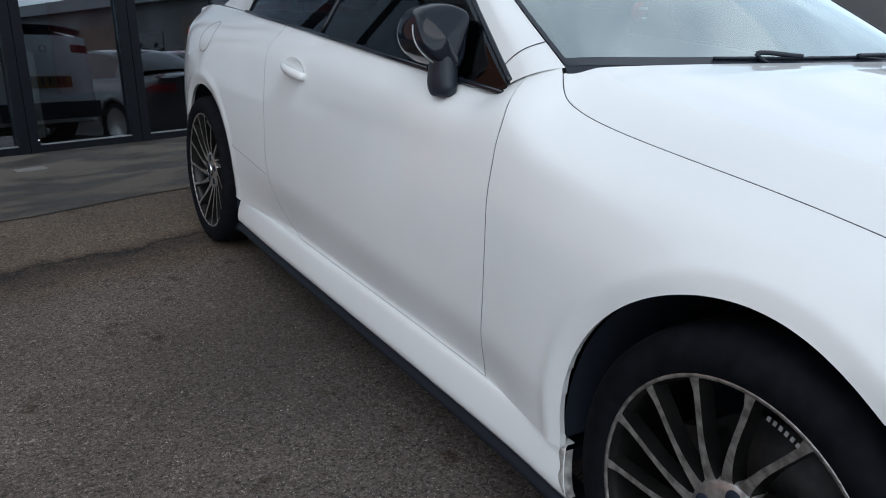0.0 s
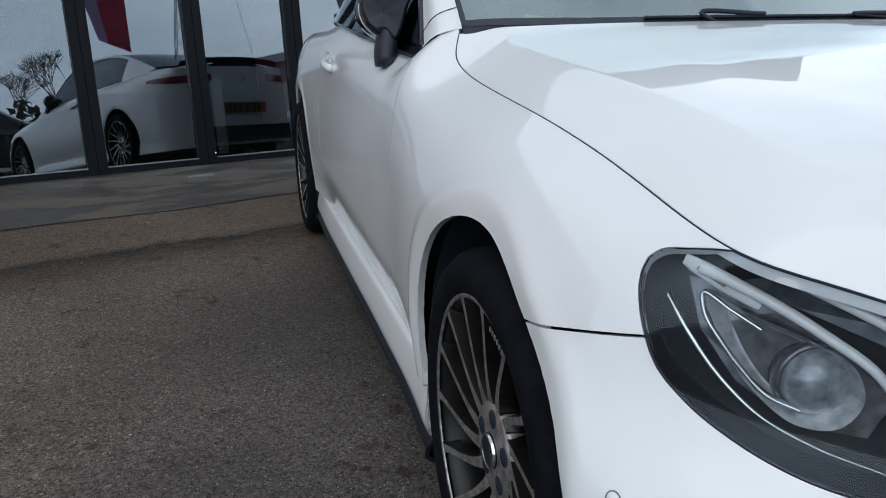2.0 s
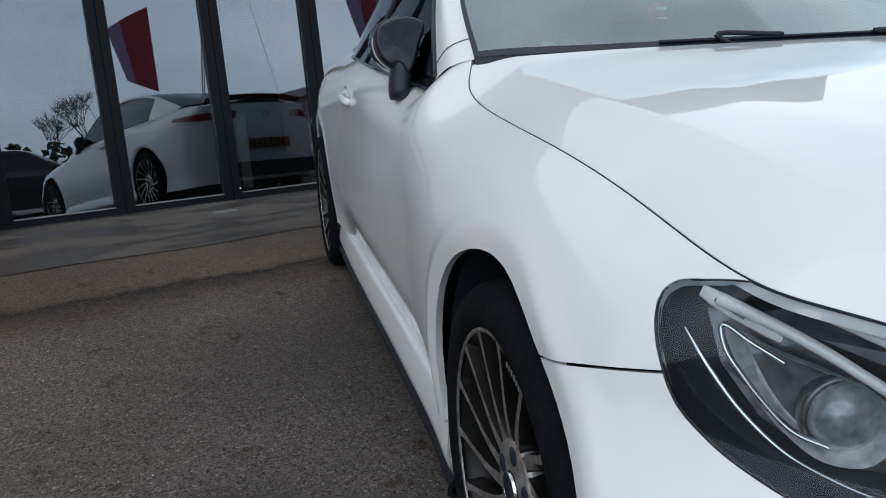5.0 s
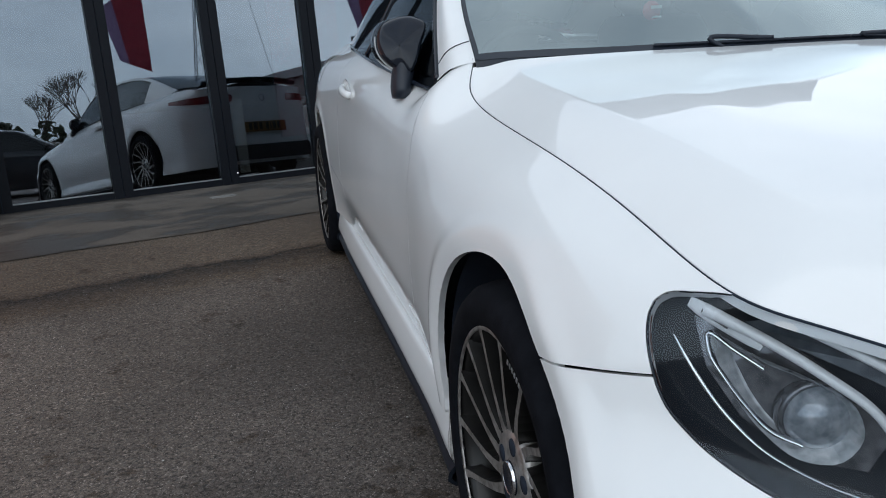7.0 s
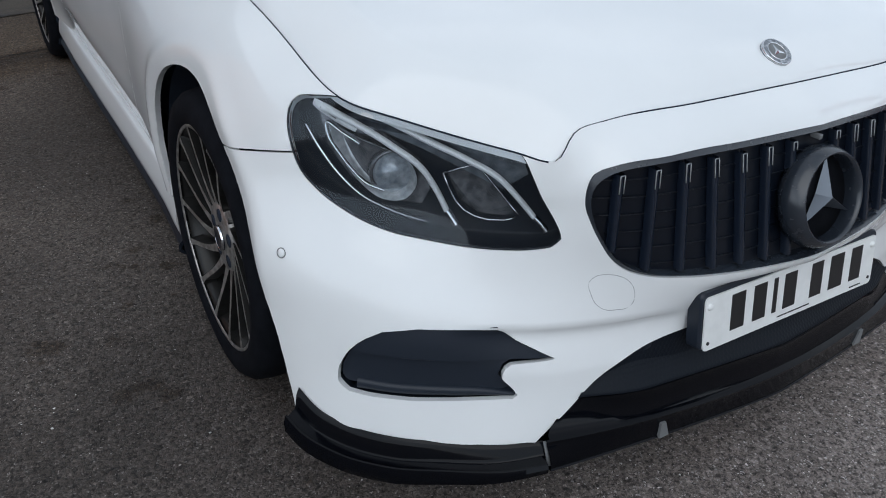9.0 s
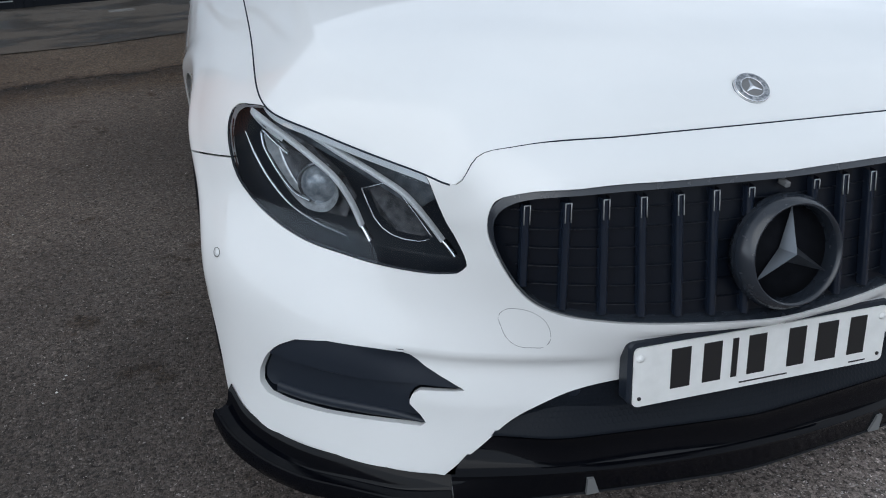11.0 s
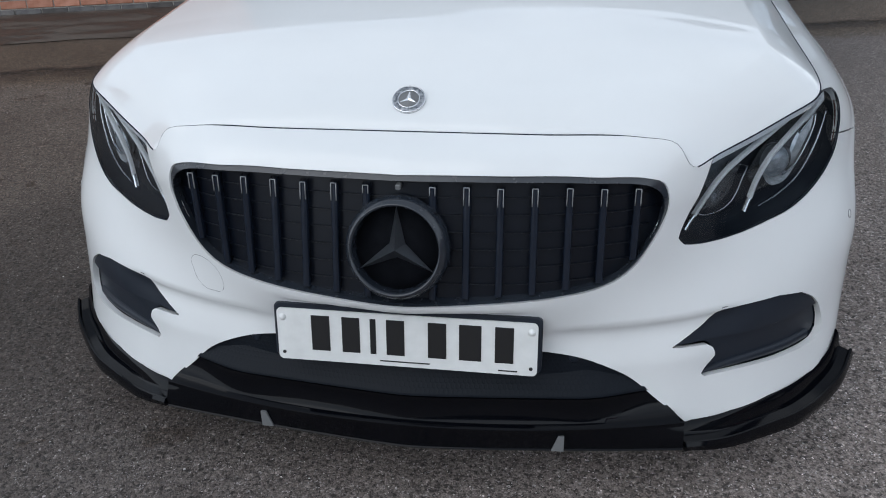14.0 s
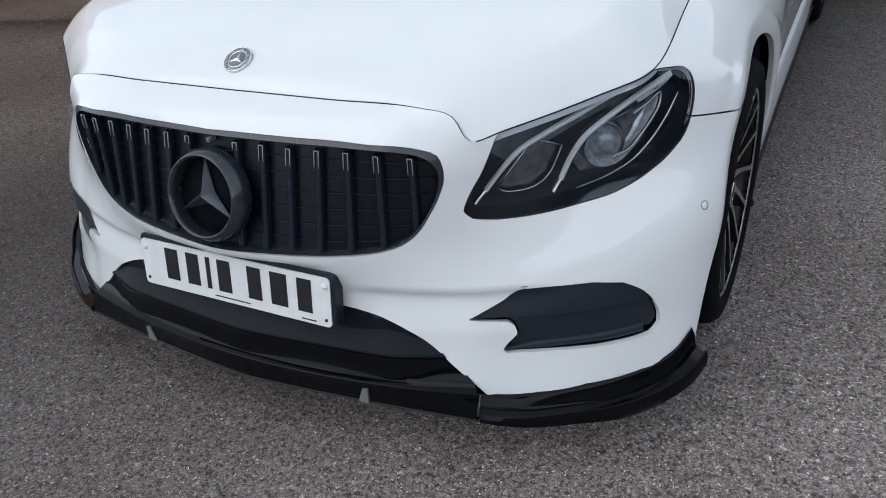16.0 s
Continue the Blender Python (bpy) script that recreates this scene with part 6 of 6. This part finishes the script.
# long low workshop with a dark roof
shed = thing("workshop", "long low workshop with dark roof and brown board band", "building")
a0, a1 = opposite(14.5, 58), opposite(36, 26)
along = (a1 - a0).normalized()
yaw = math.degrees(math.atan2(along.y, along.x))
long = (a1 - a0).length
shed.matrix_basis = Matrix.Translation(a0) @ pose(0, 0, 0, 0, 0, yaw)
SHED = mottled(material("workshop_cladding", (.10, .10, .105), .7), .6, (.07, .07, .075), (.14, .14, .145))
part("wall", box(0, long + 26, -9, 0, -.5, 3.4), SHED, shed, "dark clad wall", False)
part("roof", (np.array([(-.4, .4, 3.35), (long + 26, .4, 3.35), (long + 26, -9.4, 3.35), (-.4, -9.4, 3.35), (-.4, -4.5, 4.6), (long + 26, -4.5, 4.6)]), [(0, 1, 5, 4), (2, 3, 4, 5), (0, 4, 3), (1, 2, 5)]), material("dark_roof", (.05, .052, .058), .6), shed, "dark shallow roof", False)
BOARD = mottled(material("brown_board", (.14, .10, .075), .8), 1.5, (.11, .08, .06), (.17, .125, .095))
for k in range(5):
    part("door", box(2 + 9 * k, 6 + 9 * k, -.1, .04, -.4, 2.7), BOARD, shed, "brown roller door", False)
    part("window", box(6.8 + 9 * k, 9.6 + 9 * k, -.1, .03, 1.2, 2.3), WINDOW, shed, "dark window", False)
part("red_sign", box(long - 3, long + 4, -.02, .12, 2.3, 3.1), FLAG_RED, shed, "plain red sign board", False)

# bare trees and a hedge
BARK = mottled(material("bark", (.06, .05, .04), .9), 20, (.045, .038, .03), (.08, .066, .053))


def bare_tree(az, far, tall, seed):
    r = random.Random(seed)
    tree = thing("tree", "leafless tree with a dense twiggy crown", "tree", Matrix.Translation(opposite(az, far)), "far bare trees")
    part("trunk", tube([(0, 0, 0), (.05, 0, tall * .2), (0, .05, tall * .42)], [.16, .12, .09], 8), BARK, tree)
    twigs = []

    def grow(p, d, length, rad, level):
        q = p + d * length
        twigs.append(tube([p, (p + q) / 2 + np.array([r.uniform(-.05, .05) for _ in range(3)]) * length, q], [rad, rad * .8, rad * .6], 4))
        if level:
            for _ in range(4 if level > 1 else 5):
                e = d + np.array([r.uniform(-.75, .75), r.uniform(-.75, .75), r.uniform(-.25, .6)])
                grow(q, e / np.linalg.norm(e), length * r.uniform(.55, .8), rad * .6, level - 1)

    for _ in range(6):
        d = np.array([r.uniform(-.6, .6), r.uniform(-.6, .6), 1.0])
        grow(np.array((0, 0, tall * .3)), d / np.linalg.norm(d), tall * .25, .05, 3)
    part("crown", joined(*twigs), BARK, tree, "bare branches and twigs")


bare_tree(5.8, 62, 6.6, 3)
bare_tree(3.4, 75, 5.6, 5)
hedge_v, hedge_f = [], []
hr = random.Random(11)
for k in range(900):
    az = hr.uniform(-25, 15)
    p = opposite(az, hr.uniform(72, 90), hr.uniform(.2, 2.9) * (.6 + .4 * math.sin(az * 1.3) ** 2))
    r = hr.uniform(.25, .7)
    n = len(hedge_v)
    for i in range(5):
        hedge_v.append((p.x + r * hr.uniform(-1, 1), p.y + r * hr.uniform(-1, 1), p.z + r * hr.uniform(-1, 1)))
    hedge_f += [(n, n + 1, n + 2), (n, n + 2, n + 3), (n, n + 3, n + 4), (n + 1, n + 3, n + 4)]
tagged(new("hedge", solid("hedge", (np.array(hedge_v), hedge_f), mottled(material("hedge_leaves", (.05, .06, .035), .9), 2, (.03, .038, .022), (.07, .08, .05)), False)), "dark far hedge along the edge of the lot", "hedge", "", "stuff")


# other parked cars
def parked_car(m, paint, label, tall=1.0, long=1.0):
    c = thing("parked_car", label, "car", m @ Matrix.Diagonal((1, long, tall, 1)), "other parked cars")
    body = clip(SKIN, arch)
    for hole in (lambda p: np.where(p[:, 1] < -.2, -lamp(qz(p)), 1), lambda p: np.where(p[:, 1] < -.4, -grille_hole(xz(p)), 1)):
        body = clip(body, hole)
    part("body", paired(body), paint, c)
    part("bonnet", paired(hood), paint, c)
    part("roof", paired(sheet(cab_patch(1, 4, 2, 4.2, 16, 20))), paint, c)
    part("boot_lid", paired(boot), paint, c)
    for sx in (-1, 1):
        turn = (lambda q: q) if sx > 0 else mirrored
        part("side_window", turn(sheet(cab_patch(0, 1, 0, 4.5, 8, 30))), WINDOW, c)
        part("pillar", turn(sheet(cab_patch(1, 2, 0, 6, 4, 40))), paint, c)
        part("rear_pillar", turn(sheet(cab_patch(0, 1, 4.5, 6, 8, 12))), paint, c)
        part("headlamp", turn(lens), SILVER_GREY, c, "silver headlamp")
        tl = offset(clip(SKIN, lambda p: np.minimum(np.minimum(p[:, 1] - 3.6, p[:, 2] - .80), np.minimum(.92 - p[:, 2], p[:, 0] - .45))), -.004)
        part("tail_lamp", turn(tl), TAIL_RED, c, "red tail lamp")
        part("door_mirror", tube([(.84 * sx, .85, .96), (.93 * sx, .84, 1.02), (1.0 * sx, .84, 1.04)], [.03, .06, .05], 8), paint, c)
        for y in (FRONT_Y, REAR_Y):
            w = part("wheel", lathe([(.0, -.03), (.24, -.02), (.255, 0), (.255, -.2)], 32), ALLOY, c, "silver alloy wheel", True, pose(.90 * sx, y, HUB_Z) @ pose(0, 0, 0, 0, 0, 0 if sx > 0 else 180))
            part("tyre", lathe([(.25, -.004), (.29, .01), (.325, -.01), (.335, -.04), (.335, -.185), (.29, -.23)], 40), RUBBER, w)
    part("windscreen", paired(sheet(cab_patch(2, 4, 0, 2, 12, 12))), WINDOW, c)
    part("rear_window", paired(back_glass), WINDOW, c)
    part("grille", paired(offset(clip(front, lambda p: grille_hole(xz(p)) + .012), .02)), DARK, c)
    part("underbody", box(-.84, .84, -.4, 3.7, .17, .30), DARK, c, "", False)
    part("plate", box(-.26, .26, 3.975, 3.985, .52, .63), SHADED_YELLOW, c, "plain yellow plate", False)
    return c


BLACK_PAINT = mottled(material("black_car_paint", (.012, .012, .014), .3, 0, 1.0), 3, (.010, .010, .012), (.016, .016, .018))
GREY_PAINT = mottled(material("dark_grey_car_paint", (.035, .04, .045), .35, .3, 1.0), 3, (.03, .034, .038), (.04, .045, .05))
RED_PAINT = mottled(material("red_car_paint", (.22, .015, .02), .35, 0, 1.0), 3, (.20, .012, .016), (.25, .02, .024))


def parked_at(x, y, yaw):
    p = Vector((x, y, 0))
    a = p.dot(OUT)
    lean = LEAN if a > -2.0 else Matrix.Identity(4)
    return Matrix.Translation((x, y, float(ground_height(a)))) @ lean.to_3x3().to_4x4() @ pose(0, 0, 0, 0, 0, yaw)


estate_at = opposite(5.6, 20.5)
parked_car(parked_at(estate_at.x, estate_at.y, 106), BLACK_PAINT, "black estate car parked across the forecourt", 1.06, 1.0)
parked_car(parked_at(4.6, -1.6, 4), GREY_PAINT, "dark grey hatchback parked beside the coupe", 1.04, .86)
parked_car(parked_at(9.0, -4.4, 8), RED_PAINT, "red hatchback parked further along the row", 1.04, .86)

# ---- bricks of the pier: nearest stretch as pieces ----
def brick_mesh(name, w, mat):
    v, f = box(0, w, 0, .1, 0, .065)
    v = v.copy()
    c = .004
    front = v[:, 1] < .05
    ring = v[front] * (1, 1, 1)
    mid = np.array((w / 2, 0, .0325))
    inner = ring + (mid - ring) * np.array((c / (w / 2), 0, c / .0325))
    low = v.copy()
    low[front, 1] = c
    idx = np.where(front)[0]
    verts = np.r_[low, inner]
    pos = {i: 8 + n for n, i in enumerate(idx)}
    faces = [q for q in f if not all(i in pos for i in q)]
    face = [q for q in f if all(i in pos for i in q)][0]
    faces.append(tuple(pos[i] for i in face))
    faces += [(a, b, pos[b], pos[a]) for a, b in zip(face, face[1:] + face[:1])]
    return solid(name, (verts, faces), mat, False)


full_red, half_red = brick_mesh("brick", .215, BRICK), brick_mesh("brick", .1025, BRICK)
full_blue, half_blue = brick_mesh("brick", .215, BLUE_BRICK), brick_mesh("brick", .1025, BLUE_BRICK)
lay = random.Random(9)
for row in range(-3, 10):
    z = .035 + row * .075
    x = 0.0
    first = row % 2 == 0
    while x > -4.6:
        w = .1025 if first else .215
        data = (half_blue if first else full_blue) if row < 0 else (half_red if first else full_red)
        ob = new("brick", data)
        ob.parent = pier
        ob.matrix_basis = pose(x - w - .006, lay.uniform(-.003, .001), z + lay.uniform(-.001, .001))
        x -= w + .010
        first = False
